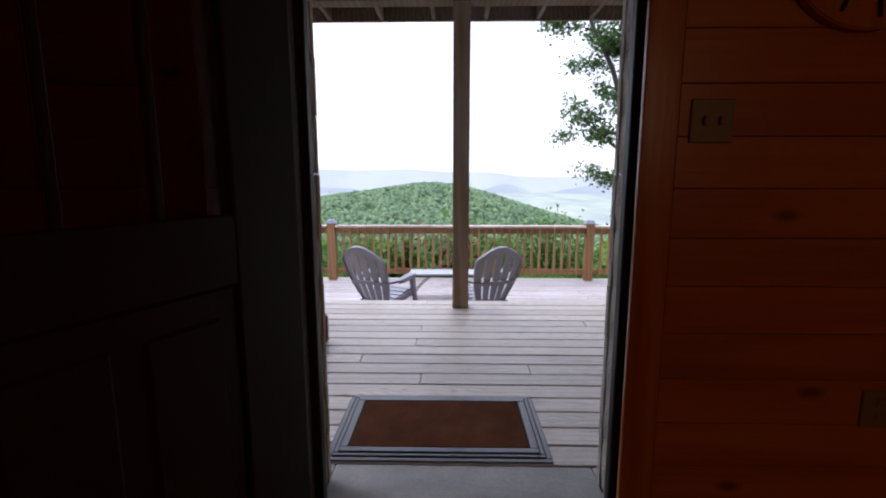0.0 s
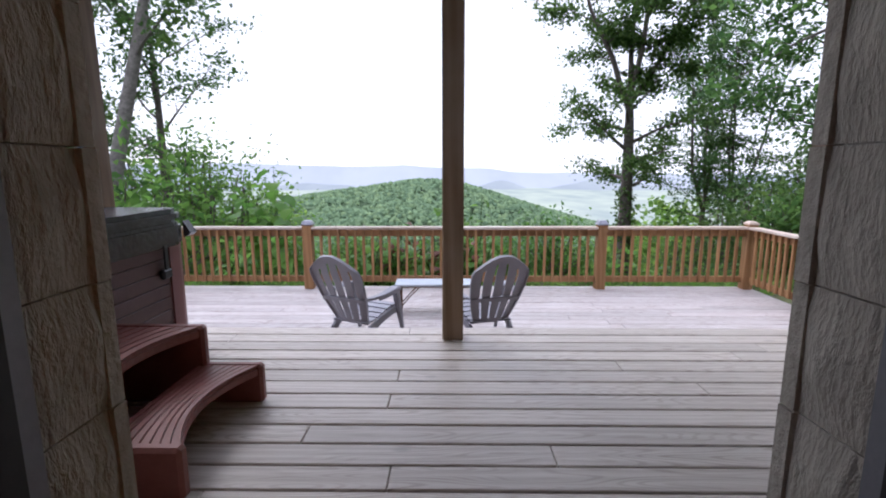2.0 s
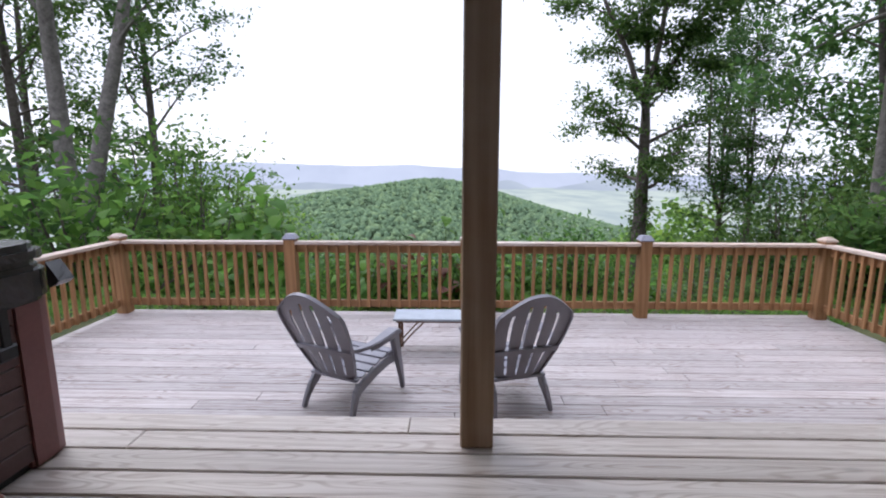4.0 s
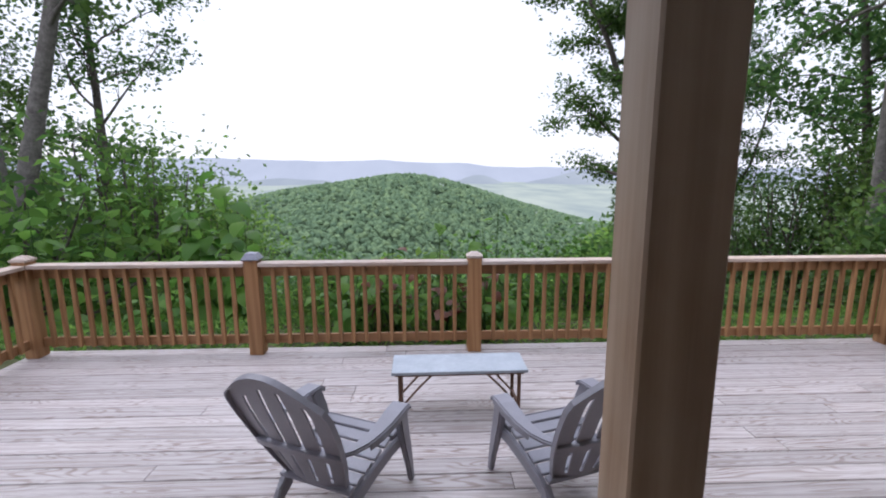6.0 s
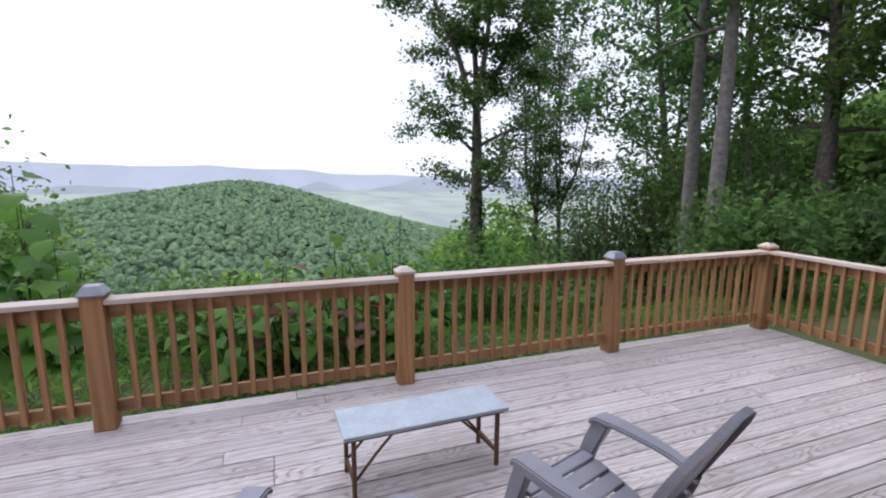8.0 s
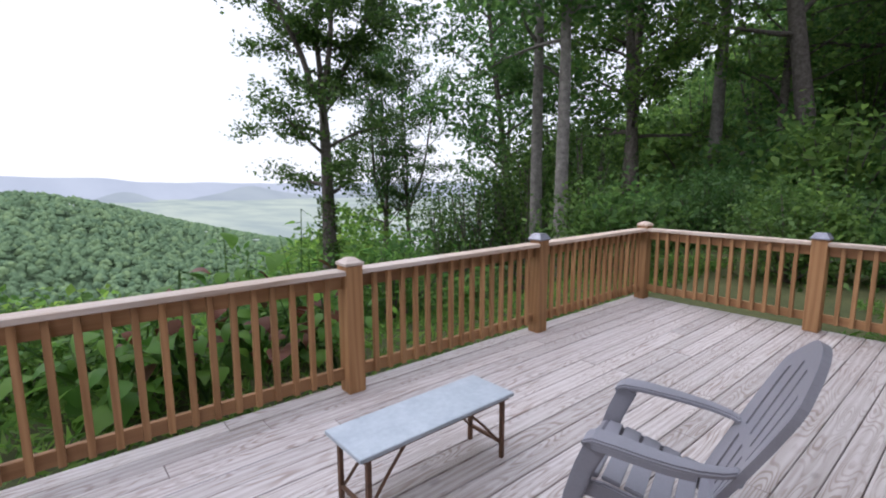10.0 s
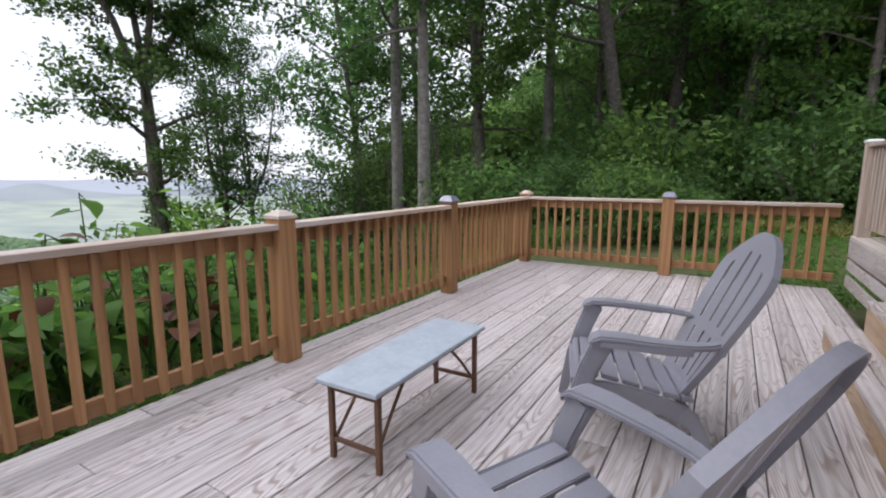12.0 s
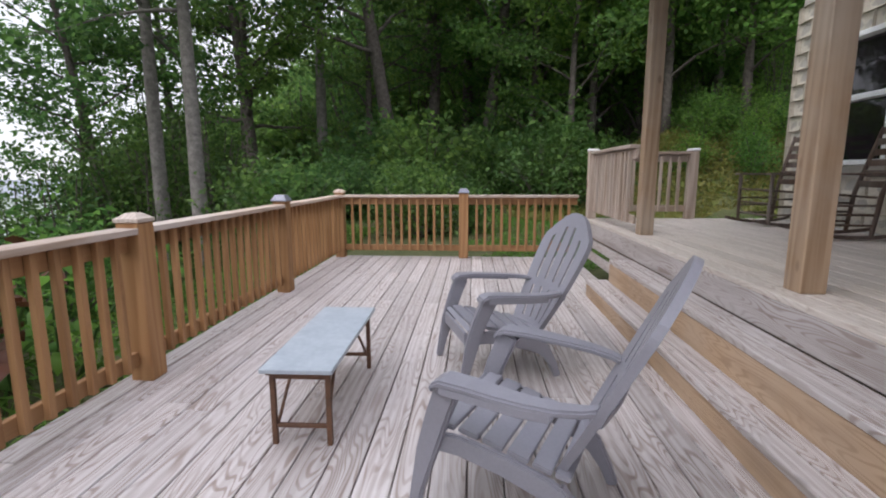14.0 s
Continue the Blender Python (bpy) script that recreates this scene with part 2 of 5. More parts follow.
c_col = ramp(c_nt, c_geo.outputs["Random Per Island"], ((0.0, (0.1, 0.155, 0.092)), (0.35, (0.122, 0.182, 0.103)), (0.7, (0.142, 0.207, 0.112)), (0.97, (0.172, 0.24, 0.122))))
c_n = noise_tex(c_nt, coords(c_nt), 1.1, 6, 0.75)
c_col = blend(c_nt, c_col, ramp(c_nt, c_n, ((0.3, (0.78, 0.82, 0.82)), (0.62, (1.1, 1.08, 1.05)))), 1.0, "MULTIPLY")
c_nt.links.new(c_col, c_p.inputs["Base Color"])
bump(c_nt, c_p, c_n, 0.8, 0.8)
# clumps over the far crowns carry the same painted haze
FARLEAF = foliage("hazed_leaf_clumps", ((0.105, 0.165, 0.095), (0.138, 0.205, 0.11), (0.172, 0.245, 0.122)), 0.35, 0.9)
SOIL, s_nt, s_p = shader("forest_floor", 0.95, spec=0.1)
s_v = coords(s_nt)
s_n, s_f = noise_tex(s_nt, s_v, 0.7, 6), noise_tex(s_nt, s_v, 9.0, 3)
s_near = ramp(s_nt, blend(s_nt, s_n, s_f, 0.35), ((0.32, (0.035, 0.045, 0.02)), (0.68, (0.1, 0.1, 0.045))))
# from y 25 to 70 the floor turns to the far crowns' haze-paled green
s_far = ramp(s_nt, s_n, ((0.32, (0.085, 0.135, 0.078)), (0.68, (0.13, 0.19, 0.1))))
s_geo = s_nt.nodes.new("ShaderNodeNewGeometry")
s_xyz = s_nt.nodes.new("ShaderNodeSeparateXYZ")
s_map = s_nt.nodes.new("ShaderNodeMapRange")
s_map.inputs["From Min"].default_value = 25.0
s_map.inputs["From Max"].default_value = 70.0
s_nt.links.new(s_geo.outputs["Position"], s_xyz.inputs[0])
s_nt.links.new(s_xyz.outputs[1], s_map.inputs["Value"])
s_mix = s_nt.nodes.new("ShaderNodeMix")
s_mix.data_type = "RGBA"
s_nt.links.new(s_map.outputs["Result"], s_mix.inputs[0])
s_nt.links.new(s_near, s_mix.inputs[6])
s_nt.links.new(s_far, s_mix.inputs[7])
s_nt.links.new(s_mix.outputs[2], s_p.inputs["Base Color"])
bump(s_nt, s_p, s_f, 0.8, 0.03)

GLASS, g_nt, g_p = shader("window_glass", 0.03, 0, 0.6)
g_p.inputs["Base Color"].default_value = (0.03, 0.025, 0.03, 1)
g_p.inputs["Transmission Weight"].default_value = 0.6


DOORGLASS, d_nt, d_p = shader("clear_door_glass", 0.02, 0, 0.12)
d_p.inputs["Base Color"].default_value = (0.55, 0.55, 0.55, 1)
d_p.inputs["Transmission Weight"].default_value = 1.0


def haze_glow_mat(name, col, col2, scale, diffuse=0.25):
    """Far hills whose haze, miles of bright air, is painted in as glow."""
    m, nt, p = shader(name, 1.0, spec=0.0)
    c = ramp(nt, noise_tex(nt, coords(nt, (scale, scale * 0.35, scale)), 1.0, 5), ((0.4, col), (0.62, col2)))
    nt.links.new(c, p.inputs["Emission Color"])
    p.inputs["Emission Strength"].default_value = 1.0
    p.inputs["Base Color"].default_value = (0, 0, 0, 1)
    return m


RIDGE_FAR = haze_glow_mat("far_ridge_haze_glow", (0.44, 0.475, 0.56), (0.48, 0.515, 0.6), 0.002)
RIDGE_MID = haze_glow_mat("mid_ridge_haze_glow", (0.35, 0.39, 0.44), (0.395, 0.435, 0.475), 0.004)
VALLEY = haze_glow_mat("valley_fields_haze_glow", (0.37, 0.425, 0.42), (0.5, 0.55, 0.49), 0.006)


# ---------------------------------------------------------------- mesh tools
class Mesh:
    """Gathers solids into one mesh."""

    def __init__(self):
        self.v, self.f = [], []

    def add(self, verts, faces, m=None):
        n = len(self.v)
        self.v += [tuple(m @ Vector(p)) for p in verts] if m else [tuple(p) for p in verts]
        self.f += [tuple(n + i for i in f) for f in faces]
        return self

    def box(self, x0, y0, z0, x1, y1, z1, c=0.004, m=None):
        lo, hi = (x0, y0, z0), (x1, y1, z1)
        ids, verts = {}, []
        for s in range(8):
            sg = (s & 1, s >> 1 & 1, s >> 2 & 1)
            for a in range(3):
                ids[sg, a] = len(verts)
                verts.append([(hi[k] if sg[k] else lo[k]) + (0 if k == a else (-c if sg[k] else c)) for k in range(3)])
        faces = []
        for a in range(3):
            b, d = (a + 1) % 3, (a + 2) % 3
            for s in (0, 1):
                q = []
                for u, w in ((0, 0), (1, 0), (1, 1), (0, 1)):
                    k = [0, 0, 0]
                    k[a], k[b], k[d] = s, u, w
                    q.append(ids[tuple(k), a])
                faces.append(q)
            for s1 in (0, 1):
                for s2 in (0, 1):
                    k0, k1 = [0, 0, 0], [0, 0, 0]
                    k0[a] = k1[a] = s1
                    k0[b] = k1[b] = s2
                    k1[d] = 1
                    k0, k1 = tuple(k0), tuple(k1)
                    faces.append([ids[k0, a], ids[k1, a], ids[k1, b], ids[k0, b]])
        faces += [[ids[(s & 1, s >> 1 & 1, s >> 2 & 1), a] for a in range(3)] for s in range(8)]
        cen = np.array([(x0 + x1) / 2, (y0 + y1) / 2, (z0 + z1) / 2])
        pts = np.array(verts)
        for f in faces:
            n = np.cross(pts[f[1]] - pts[f[0]], pts[f[2]] - pts[f[0]])
            if np.dot(n, pts[f].mean(0) - cen) < 0:
                f.reverse()
        return self.add(verts, faces, m)

    def tube(self, path, radii, sides=8, cap=True):
        path = [Vector(p) for p in path]
        verts, faces = [], []
        side = Vector((1, 0.3, 0.1))
        for i, p in enumerate(path):
            d = (path[min(i + 1, len(path) - 1)] - path[max(i - 1, 0)]).normalized()
            a = side - d * side.dot(d)
            if a.length < 1e-3:
                a = d.orthogonal()
            a.normalize()
            b = d.cross(a)
            side = a
            r = radii[i] if hasattr(radii, "__len__") else radii
            verts += [p + (a * math.cos(k * math.tau / sides) + b * math.sin(k * math.tau / sides)) * r for k in range(sides)]
        for i in range(len(path) - 1):
            for k in range(sides):
                k2 = (k + 1) % sides
                faces.append((i * sides + k, i * sides + k2, (i + 1) * sides + k2, (i + 1) * sides + k))
        if cap:
            faces.append(tuple(reversed(range(sides))))
            faces.append(tuple((len(path) - 1) * sides + k for k in range(sides)))
        return self.add(verts, faces)

    def prism(self, outline, axis, lo, hi, bevel=0.0):
        """An outline in the plane across an axis, drawn out from lo to hi."""
        n = len(outline)
        put = {0: lambda a, b, h: (h, a, b), 1: lambda a, b, h: (a, h, b), 2: lambda a, b, h: (a, b, h)}[axis]
        verts = [put(a, b, lo) for a, b in outline] + [put(a, b, hi) for a, b in outline]
        faces = [tuple(range(n)), tuple(range(2 * n - 1, n - 1, -1))]
        faces += [(i, i + n, (i + 1) % n + n, (i + 1) % n) for i in range(n)]
        return self.add(verts, faces)

    def data(self, name, mat, smooth=False, bevel=0.0):
        me = bpy.data.meshes.new(name)
        me.from_pydata(self.v, [], self.f)
        bm = bmesh.new()
        bm.from_mesh(me)
        bmesh.ops.recalc_face_normals(bm, faces=bm.faces)
        if bevel:
            edges = [e for e in bm.edges if len(e.link_faces) == 2 and e.calc_face_angle() > 0.6]
            bmesh.ops.bevel(bm, geom=edges, offset=bevel, segments=2, affect="EDGES", clamp_overlap=True)
        bm.to_mesh(me)
        bm.free()
        me.materials.append(mat)
        if smooth:
            me.polygons.foreach_set("use_smooth", [True] * len(me.polygons))
        return me


def part(name, me, parent, label=""):
    ob = new(name, me)
    ob.parent = parent
    if label:
        tagged(ob, label)
    return ob


def thing(name, x, y, z, label, category, group="", rz=0, kind=""):
    ob = new(name)
    ob.matrix_basis = pose(x, y, z, 0, 0, rz)
    return tagged(ob, label, category, group, kind)


def solid(name, me, label, category="", kind="structure", group=""):
    return tagged(new(name, me), label, category, group, kind)


def bx(*a, mat, name="box", c=0.004):
    return Mesh().box(*a, c=c).data(name, mat)


D = -0.615          # lower deck level
EDGE = -0.037       # front edge of the porch
# ---------------------------------------------------------------- structure: porch, deck, steps
rng = random.Random(4)
PITCH = 0.153


def rows_of_boards(parent, x0, x1, y_first, count, z, joints, gap=0.006, reach=4.6, mat=DECK):
    """Boards laid along x, row after row towards the house."""
    for r in range(count):
        ya = y_first - r * PITCH
        if r in joints:
            cuts = joints[r]
        else:
            cuts = [x0 + rng.uniform(0.4, 1.0) * reach]
            while cuts[-1] + 2.2 < x1:
                cuts.append(cuts[-1] + rng.uniform(2.4, reach))
            cuts = [c for c in cuts if c < x1 - 0.3]
        ends = [x0] + cuts + [x1]
        for a, b in zip(ends, ends[1:]):
            dz = rng.uniform(-0.0015, 0.0015)
            me = bx(a + 0.0015, ya - PITCH + gap, z - 0.036, b - 0.0015, ya - gap, z + dz, mat=mat, name="board", c=0.004)
            part("board", me, parent)


porch = thing("porch_floor", 0, 0, 0, "weathered pale pine porch boards with dark gaps", "porch floor", kind="structure")
deck = thing("deck_floor", 0, 0, 0, "weathered grey-pink pine deck boards with wavy grain", "deck floor", kind="structure")
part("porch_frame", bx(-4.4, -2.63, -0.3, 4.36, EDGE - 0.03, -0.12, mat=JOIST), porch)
part("porch_skirt", bx(-4.4, EDGE - 0.026, -0.222, 4.36, EDGE - 0.002, -0.037, mat=DECK, c=0.003), porch, "long weathered fascia board")
part("skirt_board", bx(2.25, EDGE - 0.028, -0.36, 4.36, EDGE - 0.004, -0.25, mat=DECK, c=0.003), porch)
part("skirt_board", bx(2.25, EDGE - 0.028, -0.54, 4.36, EDGE - 0.004, -0.42, mat=DECK, c=0.003), porch)
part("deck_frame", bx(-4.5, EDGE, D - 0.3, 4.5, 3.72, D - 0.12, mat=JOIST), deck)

# steps between porch and deck
steps = thing("deck_steps", 0, 0, D, "two broad wooden steps down from porch", "steps", kind="structure")
SX0, SX1 = -2.3, 2.15
for top, y0, y1, xe in ((-0.225, EDGE, 0.2, SX1), (-0.445, 0.19, 0.41, SX1 + 0.05)):
    h = top - D
    part("riser", bx(SX0, y1 - 0.032, 0, xe - 0.02, y1 - 0.006, h - 0.037, mat=RISER, c=0.003), steps, "tan weathered riser board")
    part("stringer", bx(xe - 0.05, y0, 0, xe - 0.012, y1 - 0.034, h - 0.037, mat=RISER, c=0.003), steps)
    mid = (y0 + y1) / 2
    for a, b in ((y0 + 0.004, mid - 0.003), (mid + 0.003, y1)):
        cut = rng.uniform(-0.6, 0.6)
        part("tread", bx(SX0, a, h - 0.036, cut, b, h, mat=DECK), steps)
        part("tread", bx(cut + 0.003, a, h - 0.036, xe, b, h, mat=DECK), steps)

# ---------------------------------------------------------------- house: walls, door, room
OUT, INN = -2.75, -3.05
LX, RX = -0.59, 0.455     # the stone reveals of the doorway
CORNER = 4.32
WX0, WX1, WZ0, WZ1 = 2.66, 3.6, 0.77, 2.21   # window opening

blocks_mesh = []
for k in range(6):
    bm_ = bmesh.new()
    bmesh.ops.create_grid(bm_, x_segments=5, y_segments=3, size=0.5)
    for v in bm_.verts:
        edge = max(abs(v.co.x), abs(v.co.y)) > 0.49
        v.co = Vector((v.co.x * 0.392, 0 if edge else 0.008 + 0.012 * noise.noise(Vector((v.co.x * 3, v.co.y * 3, k * 5.1))), v.co.y * 0.1975))
    rim = [e for e in bm_.edges if e.is_boundary]
    ret = bmesh.ops.extrude_edge_only(bm_, edges=rim)
    for v in ret["geom"]:
        if isinstance(v, bmesh.types.BMVert):
            v.co.y -= 0.03
    bmesh.ops.recalc_face_normals(bm_, faces=bm_.faces)
    me = bpy.data.meshes.new("block")
    bm_.to_mesh(me)
    bm_.free()
    me.materials.append(STONE)
    blocks_mesh.append(me)


def core(m, x0, x1, z0, z1):
    m.box(x0, INN + 0.02, z0, x1, OUT - 0.022, z1, c=0.002)


wall_n = thing("wall_north", 0, 0, 0, "buff split-faced stone block house wall", "stone wall", kind="structure")
m = Mesh()
core(m, -4.6, LX - 0.02, -1.2, 3.0)
core(m, LX - 0.019, RX + 0.019, 2.1, 3.0)
core(m, LX - 0.019, RX + 0.019, -1.2, -0.06)
core(m, RX + 0.02, WX0 - 0.03, -1.2, 3.0)
core(m, WX0 - 0.029, WX1 + 0.029, -1.2, WZ0 - 0.04)
core(m, WX0 - 0.029, WX1 + 0.029, WZ1 + 0.01, 3.0)
core(m, WX1 + 0.03, CORNER - 0.03, -1.2, 3.0)
part("wall_core", m.data("wall_core", MORTAR), wall_n)


def block(x, y, z, rz=0, sx=1.0):
    ob = part("block", blocks_mesh[rng.randrange(6)], wall_n)
    ob.matrix_basis = pose(x, y, z, 0, rng.choice((0, 180)), rz) @ Matrix.Diagonal((sx, 1, 1, 1))


for r in range(14):
    z = 0.1 + r * 0.2
    shift = 0.2 * (r % 2)
    for x0, x1 in ((-4.6, LX), (RX, CORNER)):
        x = x0 - shift if x0 > 0 else x1 + shift - 8.0
        while x < x1:
            a, b = max(x, x0), min(x + 0.4, x1)
            x += 0.4
            if b - a < 0.06:
                continue
            hit = b > WX0 and a < WX1 and WZ0 - 0.1 < z < WZ1
            if hit:
                spans = [(a, min(b, WX0)), (max(a, WX1), b)]
            else:
                spans = [(a, b)]
            for p, q in spans:
                if q - p > 0.05:
                    block((p + q) / 2, OUT - 0.016, z, 180, (q - p) / 0.4)
    # the returns in the doorway and round the house corner
    if z < 2.1:
        block(LX - 0.012, OUT - 0.076, z, -90, 0.38)
        block(RX + 0.012, OUT - 0.076, z, 90, 0.38)
    block(CORNER - 0.012, OUT - 0.2 - 0.05 * (r % 2), z, -90, 0.95)
part("lintel", bx(-0.9, -2.9, 2.1, 0.9, OUT + 0.004, 2.3, mat=CONCRETE), wall_n)
# both walls are carried up unseen to 8.6 m to darken the house side
solid("wall_east", bx(4.05, -8.2, -1.2, CORNER - 0.05, -2.9, 8.6, mat=STONE), "buff stone side wall of the house")
solid("wall_upper", bx(-4.6, INN + 0.03, 3.0, CORNER - 0.02, OUT - 0.02, 8.6, mat=SIDING), "unseen brown siding wall added above to shade the porch")

# window
win = thing("window_1", 0, 0, 0, "white double-hung window with dark glass", "window", kind="structure")
for a in ((WX0, WZ0 - 0.035, WX1, WZ0 + 0.02), (WX0, WZ1 - 0.06, WX1, WZ1), (WX0, WZ0 + 0.021, WX0 + 0.06, WZ1 - 0.061), (WX1 - 0.06, WZ0 + 0.021, WX1, WZ1 - 0.061), (WX0 + 0.061, 1.46, WX1 - 0.061, 1.52)):
    part("window_frame", bx(a[0], -2.88, a[1], a[2], OUT + 0.02, a[3], mat=WHITE), win)
for z0, z1 in ((WZ0 + 0.021, 1.459), (1.521, WZ1 - 0.061)):
    part("pane", bx(WX0 + 0.061, -2.85, z0, WX1 - 0.061, -2.843, z1, mat=GLASS, c=0.001), win)

# porch ceiling: joists of the deck overhead
ceil = thing("porch_ceiling", 0, 0, 0, "dark joists of a narrow deck overhead", "porch ceiling", kind="structure")
m = Mesh()
m.box(-2.75, OUT + 0.03, 2.985, 2.6, 0.78, 3.02)
for k in range(-5, 5):
    x = 0.215 + k * 0.535
    m.box(x - 0.02, OUT + 0.03, 2.765, x + 0.02, 0.74, 2.98)
m.box(-2.75, 0.742, 2.755, 2.6, 0.78, 2.983)
m.box(-2.75, -0.32, 2.6, 2.6, -0.16, 2.763)
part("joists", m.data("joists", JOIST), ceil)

# the room inside
room = thing("room_walls", 0, 0, 0, "varnished orange knotty pine board walls", "interior wall", kind="structure")
part("casing", bx(0.42, INN - 0.022, 0.0, 0.522, INN + 0.001, 2.15, mat=PINE_Z), room, "vertical pine door casing")
part("casing", bx(-0.735, INN - 0.022, 0.0, -0.63, INN + 0.001, 2.15, mat=PINE_Z), room, "vertical pine door casing")
z = 0.0
while z < 2.4:
    for a, b in ((0.524, 3.0), (-3.0, -0.737)):
        part("wall_board", bx(a, INN - 0.014, z + 0.0015, b, INN + 0.016, z + 0.1445, mat=PINE, c=0.0015), room)
    z += 0.145
solid("room_floor", bx(-3.0, -8.0, -0.1, 3.0, INN + 0.02, -0.012, mat=PINE), "varnished wooden floor inside the room")
solid("room_ceiling", bx(-3.0, -8.0, 2.4, 3.0, INN + 0.02, 2.5, mat=PINE), "pine ceiling inside the room")
solid("wall_south", bx(-3.1, -8.15, -0.1, 3.1, -8.0, 2.5, mat=PINE), "pine wall behind the walk")
solid("wall_room_west", bx(-3.12, -7.99, -0.1, -3.0, INN, 2.5, mat=PINE), "pine side wall of the room")
solid("wall_room_east", bx(3.0, -7.99, -0.1, 3.12, INN, 2.5, mat=PINE), "pine side wall of the room")

# doorway: steel jamb, threshold, leaf
door = thing("door_1", 0, 0, 0, "dark brown glazed door standing open inward", "door", kind="structure")
for s, x in ((-1, LX), (1, RX)):
    a = x + s * 0.03
    part("jamb", bx(min(a, x - s * 0.012), INN - 0.004, 0.0, max(a, x - s * 0.012), OUT - 0.155, 2.1, mat=JAMB), door, "grey steel door jamb")
    b = x - s * 0.045
    part("seal", bx(min(b, x - s * 0.014), -3.005, 0.0, max(b, x - s * 0.014), -2.965, 2.08, mat=SEAL), door, "black weather strip")
part("strike_plate", bx(RX - 0.018, -3.035, 0.96, RX - 0.013, -3.008, 1.06, mat=STEEL, c=0.001), door, "bright steel strike plate")
part("head", bx(LX + 0.01, INN, 2.05, RX - 0.01, -2.91, 2.1, mat=JAMB), door)
LEAF_POSE = pose(LX + 0.02, INN - 0.01, 0, 0, 0, -115)
LITES = ((0.224, 0.4), (0.42, 0.596), (0.616, 0.792))
m = Mesh().box(0, -0.04, 0.02, 0.223, 0, 2.03).box(0.793, -0.04, 0.02, 0.98, 0, 2.03).box(0.2235, -0.04, 0.02, 0.7925, 0, 0.22)
m.box(0.2235, -0.04, 0.92, 0.7925, 0, 1.1).box(0.2235, -0.04, 1.92, 0.7925, 0, 2.03).box(0.2235, -0.032, 0.22, 0.7925, -0.012, 0.92, c=0.01)
m.box(0.4005, -0.036, 1.1, 0.4195, -0.004, 1.92).box(0.5965, -0.036, 1.1, 0.6155, -0.004, 1.92)
for x0 in (0.27, 0.535):
    m.box(x0, -0.038, 0.29, x0 + 0.21, -0.004, 0.85, c=0.015)
leaf = part("leaf", m.data("leaf", DOORWOOD), door)
leaf.matrix_basis = LEAF_POSE
for x0, x1 in LITES:
    p_ = part("pane", bx(x0, -0.022, 1.1, x1, -0.016, 1.92, mat=DOORGLASS, c=0.001), door)
    p_.matrix_basis = LEAF_POSE
p_ = part("weather_trim", bx(0.155, -0.045, 1.06, 0.162, -0.041, 1.96, mat=STEEL, c=0.001), door, "thin bright glazing trim")
p_.matrix_basis = leaf.matrix_basis.copy()
p_ = part("handle", Mesh().tube([(0.92, -0.04, 1.0), (0.92, -0.085, 1.0)], 0.012).tube([(0.92, -0.085, 1.0), (0.81, -0.09, 1.0)], 0.011).data("handle", STEEL, True), door, "steel lever handle")
p_.matrix_basis = leaf.matrix_basis.copy()
solid("threshold", Mesh().box(LX - 0.012, -2.81, -0.06, RX + 0.012, -2.632, -0.004, c=0.008).box(LX - 0.012, INN, -0.06, RX + 0.012, -2.814, 0.016, c=0.008).data("threshold", CONCRETE), "worn grey concrete door threshold")
solid("porch_edge_strip", bx(-4.5, -2.745, -0.06, LX - 0.014, -2.632, -0.006, mat=CONCRETE), "grey concrete strip along the house wall")
solid("porch_edge_strip", bx(RX + 0.014, -2.745, -0.06, 4.36, -2.632, -0.006, mat=CONCRETE), "grey concrete strip along the house wall")


def wall_plate(x, z, toggles):
    t = thing("light_switch" if toggles else "outlet", x, INN - 0.014, z, "ivory plastic plate on the pine wall", "switch" if toggles else "outlet")
    part("plate", bx(-0.06, -0.008, -0.06, 0.06, 0, 0.06, mat=IVORY, c=0.003), t)
    for dx in (-0.022, 0.022):
        if toggles:
            part("toggle", bx(dx - 0.005, -0.02, -0.012, dx + 0.005, -0.008, 0.012, mat=IVORY, c=0.002), t)
        else:
            part("socket", bx(-0.017, -0.011, dx - 0.013, 0.017, -0.008, dx + 0.013, mat=IVORY, c=0.002), t)


wall_plate(0.614, 1.348, True)
wall_plate(1.2, 0.49, False)
clock = thing("wall_clock", 0.99, INN - 0.015, 1.81, "round pale wooden wall clock with black twigs", "clock")
ring = [(0.23 * math.cos(a * math.tau / 40), 0.23 * math.sin(a * math.tau / 40)) for a in range(40)]
part("face", Mesh().prism(ring, 1, -0.03, 0).data("face", PINE_Z, bevel=0.004), clock)
for k in range(12):
    a = k * math.tau / 12 + 0.12
    part("spoke", Mesh().tube([(0.08 * math.cos(a), -0.034, 0.08 * math.sin(a)), (0.2 * math.cos(a), -0.034, 0.2 * math.sin(a))], 0.005, 6).data("spoke", BLACK), clock)

# ---------------------------------------------------------------- doormat
mat_ = thing("doormat", -0.17, -2.326, 0.0, "brown coir doormat with grooved grey rubber rim", "doormat", rz=0.2)
hw, hd = 0.485, 0.3
for i, (w0, h) in enumerate(((0.0, 0.008), (0.028, 0.014), (0.05, 0.02))):
    w1 = (0.026, 0.048, 0.085)[i]
    for a in ((-hw + w0, -hd + w0, hw - w0, -hd + w1), (-hw + w0, hd - w1, hw - w0, hd - w0), (-hw + w0, -hd + w1, -hw + w1, hd - w1), (hw - w1, -hd + w1, hw - w0, hd - w1)):
        part("rim", bx(a[0], a[1], 0.001, a[2], a[3], h, mat=MATRIM, c=0.003), mat_)
